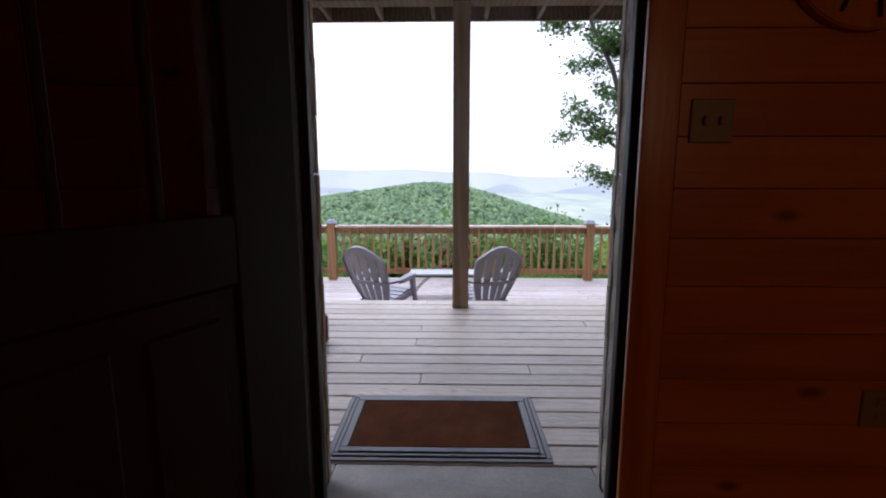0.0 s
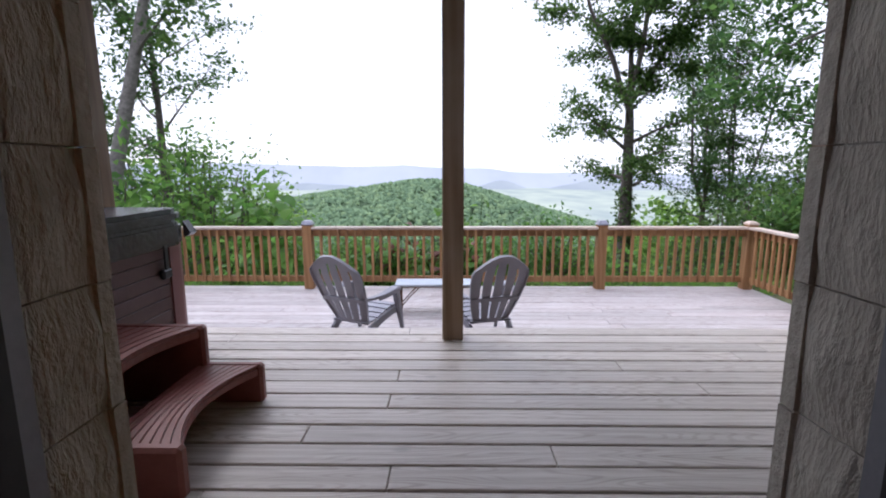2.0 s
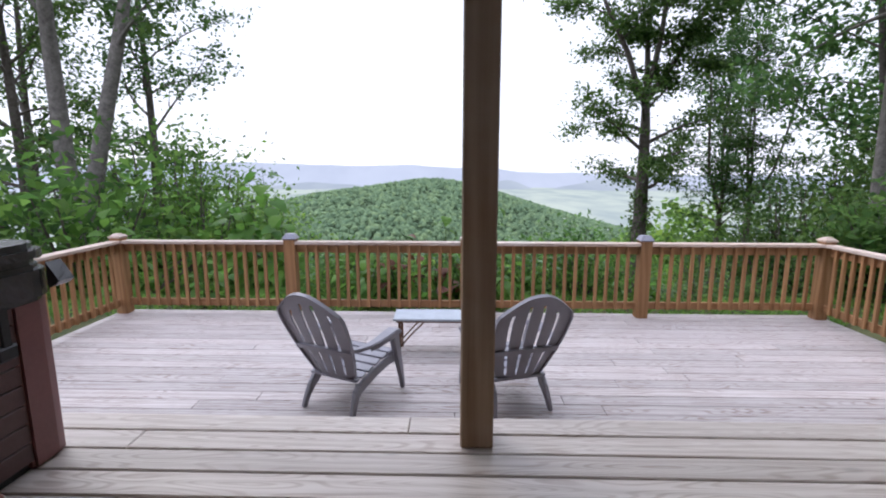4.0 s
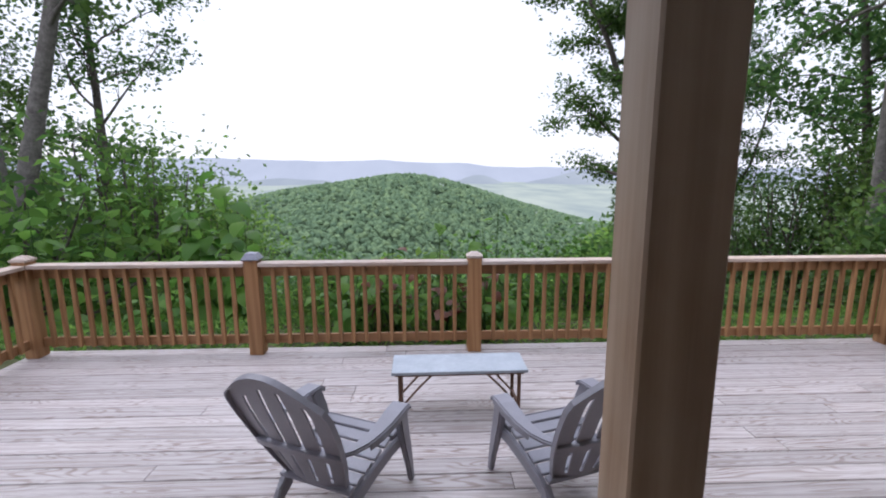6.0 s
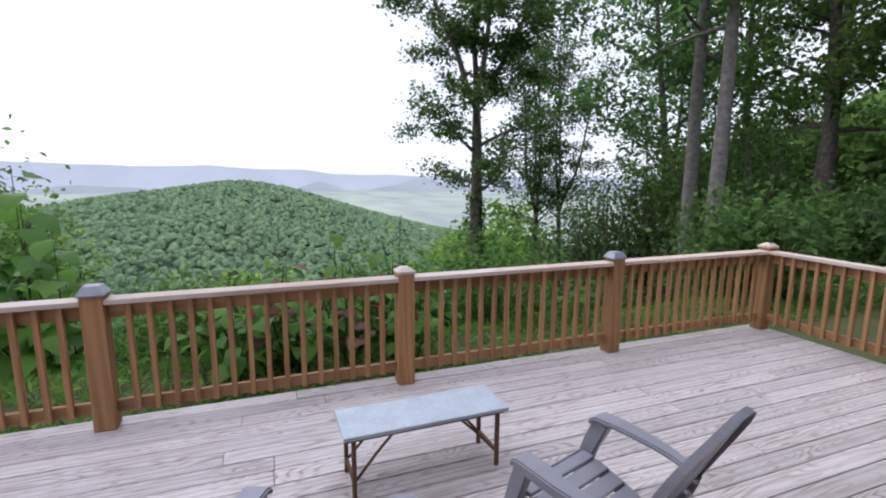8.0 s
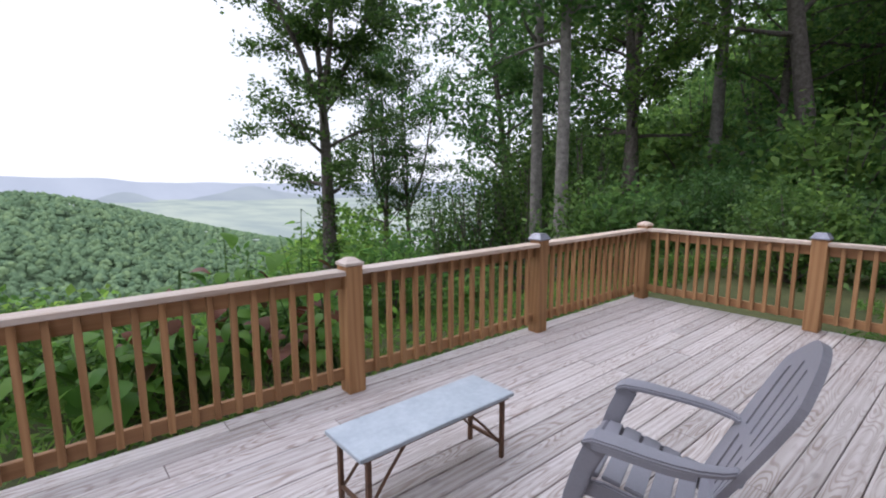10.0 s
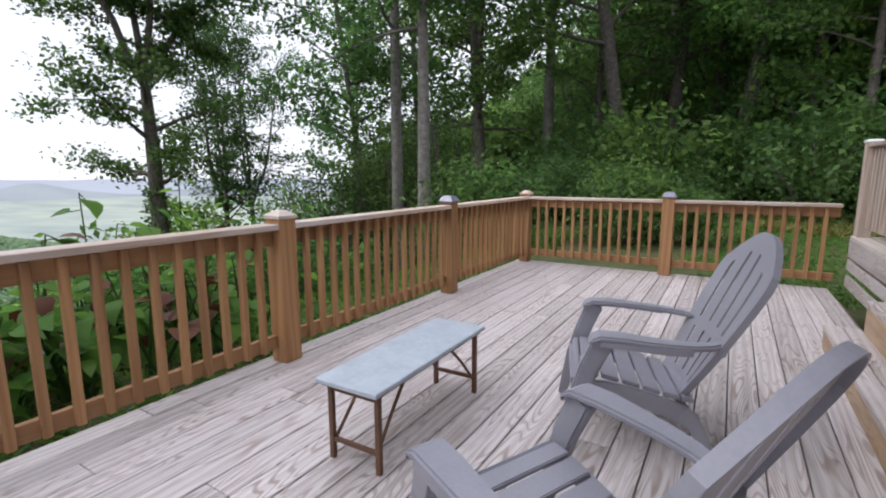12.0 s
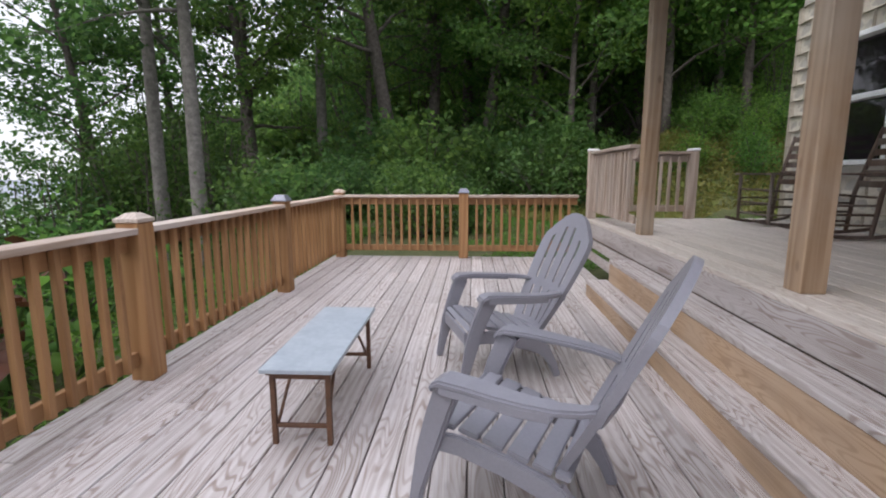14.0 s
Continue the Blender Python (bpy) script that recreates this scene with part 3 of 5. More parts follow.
part("bristle_pad", bx(-hw + 0.086, -hd + 0.086, 0.001, hw - 0.086, hd - 0.086, 0.019, mat=COIR, c=0.006), mat_)

# ---------------------------------------------------------------- porch posts
PX = (-2.47, -0.045, 2.43)
for i, x in enumerate(PX):
    p_ = solid("porch_post", bx(-0.072, -0.07, 0, 0.072, 0.07, 2.6, mat=POST, c=0.006), "square brown timber post holding up the roof deck", "post", "structure", "porch posts")
    p_.location = (x, -0.235, 0.0)

hose = thing("garden_hose", PX[0], -0.315, 0, "blue hose hanging down the timber post", "hose")
part("pipe", Mesh().tube([(-0.01 + 0.02 * math.sin(k * 0.7), -0.012, 0.02 + k * 0.1) for k in range(18)], 0.014, 8).data("pipe", HOSE, True), hose)
part("nozzle", Mesh().tube([(-0.01, -0.012, 1.74), (-0.01, -0.014, 1.9)], [0.02, 0.012], 8).data("nozzle", STEEL, True), hose)


# ---------------------------------------------------------------- railings
baluster_mesh = bx(-0.019, -0.019, 0, 0.019, 0.019, 0.798, mat=RAIL_Z, name="baluster", c=0.003)
grey_baluster = bx(-0.019, -0.019, 0, 0.019, 0.019, 0.78, mat=GREYRAIL, name="baluster", c=0.003)
post_mesh = bx(-0.07, -0.07, 0, 0.07, 0.07, 0.975, mat=RAIL_Z, name="post", c=0.006)
pyramid = Mesh().box(-0.078, -0.078, 0.975, 0.078, 0.078, 1.0, c=0.003)
pyramid.add([(-0.07, -0.07, 1.0), (0.07, -0.07, 1.0), (0.07, 0.07, 1.0), (-0.07, 0.07, 1.0), (-0.03, -0.03, 1.03), (0.03, -0.03, 1.03), (0.03, 0.03, 1.03), (-0.03, 0.03, 1.03)],
            [(0, 1, 5, 4), (1, 2, 6, 5), (2, 3, 7, 6), (3, 0, 4, 7), (4, 5, 6, 7), (3, 2, 1, 0)])
cap_wood = pyramid.data("cap", CAP_X, bevel=0.003)
solar_mesh = Mesh().box(-0.085, -0.085, 0.972, 0.085, 0.085, 0.99, c=0.004)
solar_mesh.add([(-0.08, -0.08, 0.99), (0.08, -0.08, 0.99), (0.08, 0.08, 0.99), (-0.08, 0.08, 0.99), (-0.05, -0.05, 1.04), (0.05, -0.05, 1.04), (0.05, 0.05, 1.04), (-0.05, 0.05, 1.04)],
               [(0, 1, 5, 4), (1, 2, 6, 5), (2, 3, 7, 6), (3, 0, 4, 7), (4, 5, 6, 7), (3, 2, 1, 0)])
cap_solar = solar_mesh.data("cap", SOLAR, bevel=0.004)


def rail_post(parent, x, y, z, solar):
    p = part("post", post_mesh, parent)
    p.location = (x, y, z)
    part("post_cap", cap_solar if solar else cap_wood, p, "grey solar lamp cap" if solar else "bevelled wooden cap")


def bay(parent, a, b, y, z, n, along="x", mats=(RAIL_X, CAP_X), bal=baluster_mesh, inner=-1, base=0.1):
    """Rails and balusters between two posts; y is the line across, inner the side that the balusters face."""
    def place(u0, v0, z0, u1, v1, z1, mat, name):
        q = (u0, v0, z0, u1, v1, z1) if along == "x" else (v0, u0, z0, v1, u1, z1)
        part(name, bx(*q, mat=mat, c=0.004), parent)
    place(a, y + (0.003 if inner < 0 else -0.04), z + 0.8, b, y + (0.04 if inner < 0 else -0.003), z + 0.905, mats[0], "top_rail")
    place(a, y + (0.003 if inner < 0 else -0.04), z + base, b, y + (0.04 if inner < 0 else -0.003), z + base + 0.09, mats[0], "bottom_rail")
    place(a - 0.002, y - 0.072, z + 0.908, b + 0.002, y + 0.072, z + 0.945, mats[1], "handrail")
    for i in range(n):
        u = a + (b - a) * (i + 1) / (n + 1)
        o = part("baluster", bal, parent)
        o.location = (u, y + inner * 0.018, z + base + 0.004) if along == "x" else (y + inner * 0.018, u, z + base + 0.004)
        o.rotation_euler = (0, rng.uniform(-0.006, 0.006), rng.uniform(-0.03, 0.03))


rail = thing("deck_railing", 0, 0, 0, "orange-brown stained deck railing with square balusters", "railing", kind="structure")
RY, RXX = 3.6, 4.4
xs = [-4.4, -2.2, 0.0, 2.2, 4.4]
for i, x in enumerate(xs):
    rail_post(rail, x, RY, D, i % 2 == 1)
for a, b in zip(xs, xs[1:]):
    bay(rail, a + 0.071, b - 0.071, RY, D, 15)
ys = [-0.02, 1.72, 3.6]
for s in (-1, 1):
    rail_post(rail, s * RXX, 1.72, D, True)
    for a, b in zip(ys, ys[1:]):
        bay(rail, a + 0.071, b - 0.071, s * RXX, D, 13 if b > 3 else 12, "y", (RAIL_Y, CAP_Y), baluster_mesh, -s)
rail_post(rail, -4.4, -0.02, D, False)

# the porch's own railing, greyed
prail = thing("porch_railing", 0, 0, 0, "greyed wooden porch railing with white-topped posts", "railing", kind="structure")
gpost = bx(-0.06, -0.06, 0, 0.06, 0.06, 0.95, mat=GREYRAIL, name="post", c=0.006)
gcap = Mesh().box(-0.07, -0.07, 0.95, 0.07, 0.07, 0.985, c=0.012).data("cap", WHITE)
for x, y in ((4.29, -0.12), (4.29, -1.5)):
    p_ = part("post", gpost, prail)
    p_.location = (x, y, 0)
    part("post_cap", gcap, p_, "white cap")
bay(prail, 2.55, 4.228, -0.14, 0.0, 12, "x", (GREYRAIL_X, GREYRAIL_X), grey_baluster, 1)
bay(prail, -1.438, -0.182, 4.29, 0.0, 9, "y", (GREYRAIL_Y, GREYRAIL_Y), grey_baluster, -1)


# ---------------------------------------------------------------- garden chairs
def strip(m, pts, width, thick, side=Vector((1, 0, 0))):
    """A bent plank that follows points, with its width along side; width and thick may change on the way."""
    n = len(pts)
    vs, fs = [], []
    for i, p in enumerate(pts):
        p = Vector(p)
        d = (Vector(pts[min(i + 1, n - 1)]) - Vector(pts[max(i - 1, 0)])).normalized()
        s = side.normalized()
        up = s.cross(d).normalized()
        w = (width[i] if hasattr(width, "__len__") else width) / 2
        t = (thick[i] if hasattr(thick, "__len__") else thick) / 2
        vs += [p - s * w - up * t, p + s * w - up * t, p + s * w + up * t, p - s * w + up * t]
    for i in range(n - 1):
        for k in range(4):
            k2 = (k + 1) % 4
            fs.append((i * 4 + k, i * 4 + k2, i * 4 + 4 + k2, i * 4 + 4 + k))
    fs += [(3, 2, 1, 0), tuple(4 * (n - 1) + k for k in range(4))]
    m.add(vs, fs)
    return m


def back_point(u, v):
    """Point of the backrest's shell: u across (-1 to 1), v up (0 to 1)."""
    h = v * (1 - 0.2 * abs(u) ** 2.4 * v)
    f = min(h / 0.74, 1.0)
    w = 0.175 + 0.118 * math.sin(f * math.pi / 2) ** 0.9 - 0.07 * max(0.0, h - 0.74) / 0.26
    lean = -0.17 - 0.318 * h
    return Vector((u * w, lean + 0.05 * u * u * (1 - h), 0.255 + 0.745 * h))


def adirondack(x, y, rz, label):
    ch = thing("garden_chair", x, y, D, label, "chair", "resin garden chairs", rz)
    # backrest: five broad slats with narrow slots between, in two tiers
    us = [-1.0, -0.93, -0.78]
    for c in (-0.6, -0.2, 0.2, 0.6):
        us += [c - 0.13, c - 0.044, c + 0.044, c + 0.13]
    us += [0.78, 0.93, 1.0]
    vs_ = [0, 0.03, 0.07, 0.14, 0.22, 0.3, 0.34, 0.41, 0.45, 0.53, 0.61, 0.69, 0.77, 0.83, 0.88, 0.92, 0.96, 0.985, 1.0]
    bm = bmesh.new()
    grid = [[bm.verts.new(back_point(u, v)) for u in us] for v in vs_]
    for j in range(len(vs_) - 1):
        mid = (vs_[j] + vs_[j + 1]) / 2
        for i in range(len(us) - 1):
            c = (us[i] + us[i + 1]) / 2
            reach = 0.88 - 0.05 * (abs(c) > 0.4)
            slot = any(abs(c - k) < 0.01 for k in (-0.6, -0.2, 0.2, 0.6)) and (0.07 < mid < 0.34 or 0.41 < mid < reach)
            if not slot:
                bm.faces.new((grid[j][i], grid[j][i + 1], grid[j + 1][i + 1], grid[j + 1][i]))
    # a rim folded backwards round the shell
    rim = [e for e in bm.edges if e.is_boundary and (all(v in grid[-1] for v in e.verts) or all(v in [g[0] for g in grid] for v in e.verts) or all(v in [g[-1] for g in grid] for v in e.verts))]
    for v in [q for q in bmesh.ops.extrude_edge_only(bm, edges=rim)["geom"] if isinstance(q, bmesh.types.BMVert)]:
        v.co += Vector((0, -0.028, -0.012))
    bmesh.ops.recalc_face_normals(bm, faces=bm.faces)
    bmesh.ops.solidify(bm, geom=bm.faces[:], thickness=0.009)
    me = bpy.data.meshes.new("backrest")
    bm.to_mesh(me)
    bm.free()
    me.materials.append(CHAIR)
    part("backrest", me, ch, "tall fan-shaped slatted back")
    m = Mesh()
    strip(m, [back_point(u / 8, 0.375) + Vector((0, -0.022, 0)) for u in range(-8, 9)], 0.045, 0.03, Vector((0, -0.3, 0.95)))
    part("back_rail", m.data("back_rail", CHAIR, bevel=0.004), ch)
    # seat slats across, sagging towards the back and rolling over the front
    prof = [(0.335, 0.285), (0.33, 0.335), (0.3, 0.36), (0.22, 0.353), (0.13, 0.334), (0.04, 0.312), (-0.05, 0.29), (-0.13, 0.272), (-0.19, 0.262)]
    for (y0, z0), (y1, z1) in zip(prof[1:], prof[2:]):
        e = 0.08
        a, b = Vector((0, y0 + (y1 - y0) * e, z0 + (z1 - z0) * e)), Vector((0, y1 - (y1 - y0) * e, z1 - (z1 - z0) * e))
        m = Mesh()
        strip(m, [a, b], (0.46 + (y0 + y1) * 0.06), 0.02)
        part("seat_slat", m.data("seat_slat", CHAIR, bevel=0.004), ch)
    part("front_apron", strip(Mesh(), [(0, 0.335, 0.25), (0, 0.338, 0.33)], 0.47, 0.02).data("front_apron", CHAIR, bevel=0.004), ch)
    for s in (-1, 1):
        # the long side rail runs down into the rear foot
        m = Mesh()
        strip(m, [(s * 0.262, 0.325, 0.3), (s * 0.252, 0.2, 0.3), (s * 0.238, 0.04, 0.265), (s * 0.222, -0.1, 0.215), (s * 0.21, -0.2, 0.165)],
              [0.026, 0.026, 0.028, 0.03, 0.032], [0.07, 0.078, 0.08, 0.085, 0.07])
        part("side_rail", m.data("side_rail", CHAIR, bevel=0.007), ch)
        m = Mesh()
        strip(m, [(s * 0.214, -0.13, 0.21), (s * 0.214, -0.19, 0.155), (s * 0.222, -0.232, 0.08), (s * 0.23, -0.262, 0.0)], [0.04, 0.04, 0.036, 0.03], [0.09, 0.065, 0.05, 0.042])
        part("rear_leg", m.data("rear_leg", CHAIR, bevel=0.007), ch)
        m = Mesh()
        strip(m, [(s * 0.285, 0.375, 0.0), (s * 0.283, 0.352, 0.12), (s * 0.281, 0.318, 0.26), (s * 0.283, 0.275, 0.4), (s * 0.292, 0.235, 0.5), (s * 0.298, 0.215, 0.55)],
              [0.034, 0.036, 0.04, 0.045, 0.055, 0.07], [0.042, 0.055, 0.078, 0.085, 0.088, 0.09])
        part("front_leg", m.data("front_leg", CHAIR, bevel=0.009), ch)
        m = Mesh()
        strip(m, [(s * 0.292, 0.272, 0.522), (s * 0.293, 0.266, 0.545), (s * 0.295, 0.235, 0.56), (s * 0.302, 0.14, 0.56), (s * 0.307, 0.04, 0.552), (s * 0.305, -0.06, 0.545), (s * 0.292, -0.15, 0.54), (s * 0.262, -0.225, 0.537), (s * 0.225, -0.27, 0.535)],
              [0.1, 0.105, 0.108, 0.105, 0.094, 0.082, 0.072, 0.064, 0.06], [0.02, 0.024, 0.026, 0.026, 0.026, 0.026, 0.026, 0.026, 0.026])
        part("armrest", m.data("armrest", CHAIR, bevel=0.008), ch)
        part("arm_skirt", strip(Mesh(), [(s * 0.342, 0.235, 0.54), (s * 0.35, 0.1, 0.536), (s * 0.345, -0.05, 0.527), (s * 0.325, -0.14, 0.522)], 0.008, 0.03).data("arm_skirt", CHAIR, bevel=0.002), ch)
    return ch


adirondack(-0.996, 1.336, -24.5, "taupe resin garden chair turned towards the bench table")
adirondack(0.3, 1.366, 17.5, "taupe resin garden chair beside the brown timber post")

# ---------------------------------------------------------------- low folding table
tab = thing("folding_table", -0.24, 2.376, D, "low blue-grey folding table on rusty legs", "table", rz=0.8)
part("tabletop", bx(-0.505, -0.168, 0.37, 0.505, 0.168, 0.394, mat=TABLETOP, c=0.004), tab)
part("apron", bx(-0.48, -0.15, 0.352, 0.48, 0.15, 0.369, mat=RUST, c=0.003), tab)
for s in (-1, 1):
    x = s * 0.445
    for t in (-1, 1):
        part("leg", bx(x - 0.012, t * 0.13 - 0.012, 0, x + 0.012, t * 0.13 + 0.012, 0.352, mat=RUST, c=0.002), tab)
        part("brace", Mesh().tube([(x - s * 0.012, t * 0.118, 0.1), (x - s * 0.13, t * 0.11, 0.235), (x - s * 0.25, t * 0.1, 0.352)], 0.0085, 6).data("brace", RUST), tab)
    part("stretcher", bx(x - 0.009, -0.117, 0.085, x + 0.009, 0.117, 0.105, mat=RUST, c=0.002), tab)
    part("top_bar", bx(x - 0.009, -0.117, 0.325, x + 0.009, 0.117, 0.345, mat=RUST, c=0.002), tab)

# ---------------------------------------------------------------- hot tub and its steps
TX0, TX1, TY0, TY1 = -4.0, -1.85, -2.36, -0.31
tub = thing("hot_tub", (TX0 + TX1) / 2, (TY0 + TY1) / 2, 0, "brown panelled hot tub under a closed dark vinyl cover", "hot tub")
hx, hy = (TX1 - TX0) / 2, (TY1 - TY0) / 2
part("body", bx(-hx + 0.03, -hy + 0.03, 0.0, hx - 0.03, hy - 0.03, 0.72, mat=BLACK), tub)
for i in range(8):
    z0 = 0.04 + i * 0.083
    for s in (-1, 1):
        part("panel_board", bx(s * (hx - 0.02) - 0.011, -hy + 0.19, z0, s * (hx - 0.02) + 0.011, hy - 0.19, z0 + 0.079, mat=TUBWOOD, c=0.004), tub)
        part("panel_board", bx(-hx + 0.19, s * (hy - 0.02) - 0.011, z0, hx - 0.19, s * (hy - 0.02) + 0.011, z0 + 0.079, mat=TUBWOOD, c=0.004), tub)
for sx in (-1, 1):
    for sy in (-1, 1):
        out = [(0.05, 0.05), (0.1, 0.04), (0.24, 0.04), (0.24, 0.16), (0.228, 0.205), (0.205, 0.228), (0.16, 0.24), (0.04, 0.24), (0.04, 0.1)]
        out = [(sx * (hx - 0.24 + a), sy * (hy - 0.24 + b)) for a, b in out]
        part("corner_column", Mesh().prism(out, 2, 0.0, 0.715).data("corner_column", TUBCOL, bevel=0.012), tub, "reddish brown corner column")


def slab(hx_, hy_, z0, z1, r, y0, y1):
    o = []
    for cx, cy, a0 in ((hx_ - r, y1 - r, 0), (-hx_ + r, y1 - r, 90), (-hx_ + r, y0 + r, 180), (hx_ - r, y0 + r, 270)):
        o += [(cx + r * math.cos(radians(a0 + k * 15)), cy + r * math.sin(radians(a0 + k * 15))) for k in range(7)]
    return Mesh().prism(o, 2, z0, z1)


part("cover", slab(hx + 0.03, hy, 0.835, 0.925, 0.16, -hy - 0.03, -0.006).data("cover", COVER, bevel=0.028), tub, "dark grey vinyl cover half")
part("cover", slab(hx + 0.03, hy, 0.835, 0.925, 0.16, 0.006, hy + 0.03).data("cover", COVER, bevel=0.028), tub, "dark grey vinyl cover half")
part("cover_skirt", slab(hx + 0.035, hy, 0.69, 0.838, 0.17, -hy - 0.035, hy + 0.035).data("cover_skirt", COVER, bevel=0.02), tub, "hanging grey vinyl skirt")
part("strap", bx(hx + 0.012, hy - 0.28, 0.52, hx + 0.024, hy - 0.24, 0.71, mat=BLACK), tub, "black cover strap")
part("clip", bx(hx - 0.008, hy - 0.31, 0.5, hx + 0.03, hy - 0.22, 0.56, mat=BLACK, c=0.01), tub, "black plastic clip")
part("cover_handle", bx(hx + 0.03, -0.5, 0.855, hx + 0.045, -0.2, 0.885, mat=BLACK, c=0.006), tub, "black cover handle")
part("cover_flap", Mesh().prism([(hx + 0.02, 0.84), (hx + 0.07, 0.76), (hx + 0.05, 0.74), (hx + 0.02, 0.73)], 1, hy - 0.05, hy + 0.03).data("cover_flap", COVER), tub)

tst = thing("tub_steps", -1.5, -1.553, 0, "red-brown ribbed plastic steps beside the hot tub", "steps")


def arc_tread(x_back, x_front, half, z0, z1, dip):
    """A ribbed tread whose front edge curves in; rib by rib."""
    n = 12
    ribs = 8
    for k in range(ribs):
        o = []
        edges = []
        for f in (k / ribs, (k + 0.82) / ribs):
            edges.append([(x_back + (x_front - dip * (1 - (t / half) ** 2) - x_back) * f - 0.0, t) for t in [half * (-1 + 2 * i / n) for i in range(n + 1)]])
        o = edges[0] + edges[1][::-1]
        part("rib", Mesh().prism(o, 2, z1 - 0.014, z1).data("rib", STEPRED), tst)
    lip = [(x_front - dip * (1 - (t / half) ** 2), t) for t in [half * (-1 + 2 * i / n) for i in range(n + 1)]]
    o = [(x_back, -half)] + lip + [(x_back, half)]
    part("tread", Mesh().prism(o, 2, z0, z1 - 0.012).data("tread", STEPRED, bevel=0.006), tst)


for x_back, x_front, h in ((0.17, 0.48, 0.2), (-0.29, 0.2, 0.4)):
    arc_tread(x_back, x_front, 0.355, h - 0.055, h, 0.11)
    for s in (-1, 1):
        y = s * 0.365
        part("side_panel", bx(-0.3 if h > 0.3 else 0.12, y - 0.028, 0, x_front + 0.01, y + 0.028, h + 0.004, mat=STEPRED, c=0.014), tst)
part("back_panel", bx(-0.3, -0.335, 0.0, -0.27, 0.335, 0.36, mat=STEPRED), tst)


# ---------------------------------------------------------------- rocking chairs on the porch
def rocking_chair(x, y, rz):
    rc = thing("rocking_chair", x, y, 0, "dark slatted wooden rocking chair by the stone wall", "rocking chair", "porch rocking chairs", rz)
    for s in (-1, 1):
        part("rocker", strip(Mesh(), [(s * 0.25, 0.42 - k * 0.11, 0.02 + 0.0035 * (k - 4.2) ** 2) for k in range(9)], 0.035, 0.035).data("rocker", ROCKER, bevel=0.004), rc)
        part("front_leg", Mesh().tube([(s * 0.26, 0.24, 0.04), (s * 0.27, 0.24, 0.62)], [0.018, 0.022], 8).data("front_leg", ROCKER), rc)
        part("back_post", Mesh().tube([(s * 0.23, -0.2, 0.045), (s * 0.235, -0.24, 0.45), (s * 0.24, -0.42, 1.1)], [0.02, 0.022, 0.018], 8).data("back_post", ROCKER), rc)
        part("armrest", bx(s * 0.27 - 0.04, -0.3, 0.62, s * 0.27 + 0.04, 0.3, 0.645, mat=ROCKER, c=0.006), rc)
        for z in (0.14, 0.24, 0.33):
            part("stretcher", Mesh().tube([(s * 0.26, 0.23, z), (s * 0.233, -0.21, z)], 0.012, 6).data("stretcher", ROCKER), rc)
    for i in range(9):
        part("seat_slat", bx(-0.25, -0.2 + i * 0.05, 0.4 + 0.004 * i, 0.25, -0.155 + i * 0.05, 0.418 + 0.004 * i, mat=ROCKER, c=0.003), rc)
    for i in range(6):
        z = 0.5 + i * 0.105
        y_ = -0.25 - (z - 0.45) * 0.277
        part("back_slat", bx(-0.225, y_ - 0.012, z, 0.225, y_ + 0.008, z + 0.065, mat=ROCKER, c=0.004), rc)
    for z in (0.14, 0.28):
        part("stretcher", Mesh().tube([(-0.255, 0.23, z), (0.255, 0.23, z)], 0.012, 6).data("stretcher", ROCKER), rc)
    return rc


rocking_chair(3.5, -2.15, 8)
rocking_chair(2.35, -2.1, -12)
# ---------------------------------------------------------------- the land
def smooth(a, b, x):
    t = min(1.0, max(0.0, (x - a) / (b - a)))
    return t * t * (3 - 2 * t)


def land(x, y):
    """Height of the ground: a house pad, a slope that falls away in front, a bank behind the right side, a wooded hill."""
    z = -0.85
    if y > 4.2:
        fall = 0.46 - 0.2 * smooth(8, 22, x)
        z -= fall * min(y - 4.2, 170) * smooth(4.0, 9.0, y)
    if x < -5.5:
        z -= 0.12 * min(-5.5 - x, 60)
    if x > 5:
        z += 0.04 * min(x - 5, 20) + 2.6 * smooth(10.3, 15, x) * smooth(-1.8, -6.0, y)
        z += 17 * smooth(23, 63, x) * smooth(44, 8, y)
    if y > 60:
        k = smooth(60, 180, y)
        z = z * (1 - k) + k * -92
        hx_, hs = x + 58, 265.0 if x < -58 else 130.0
        z += k * (64 * math.exp(-(hx_ / hs) ** 2 - ((y - 430) / 190) ** 2) + 34 * math.exp(-((x - 90) / 150) ** 2 - ((y - 500) / 170) ** 2))
        z += 5 * noise.noise(Vector((x * 0.012, y * 0.012, 0))) * k
    return z + 0.12 * noise.noise(Vector((x * 0.4, y * 0.4, 3)))


gx = [math.sinh(u / 10) * 9 for u in range(-50, 51)]
gy = [-12 + v * 0.9 for v in range(24)] + [9.6 + math.sinh(v / 10) * 9 for v in range(1, 48)]
gy = [-60, -30] + gy
nx = len(gx)
gv = [(x, y, land(x, y)) for y in gy for x in gx]
gf = []
for j in range(len(gy) - 1):
    for i in range(nx - 1):
        cx, cy = (gx[i] + gx[i + 1]) / 2, (gy[j] + gy[j + 1]) / 2
        gf.append((j * nx + i, j * nx + i + 1, (j + 1) * nx + i + 1, (j + 1) * nx + i))
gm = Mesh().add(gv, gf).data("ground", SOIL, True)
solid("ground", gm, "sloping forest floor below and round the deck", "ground")


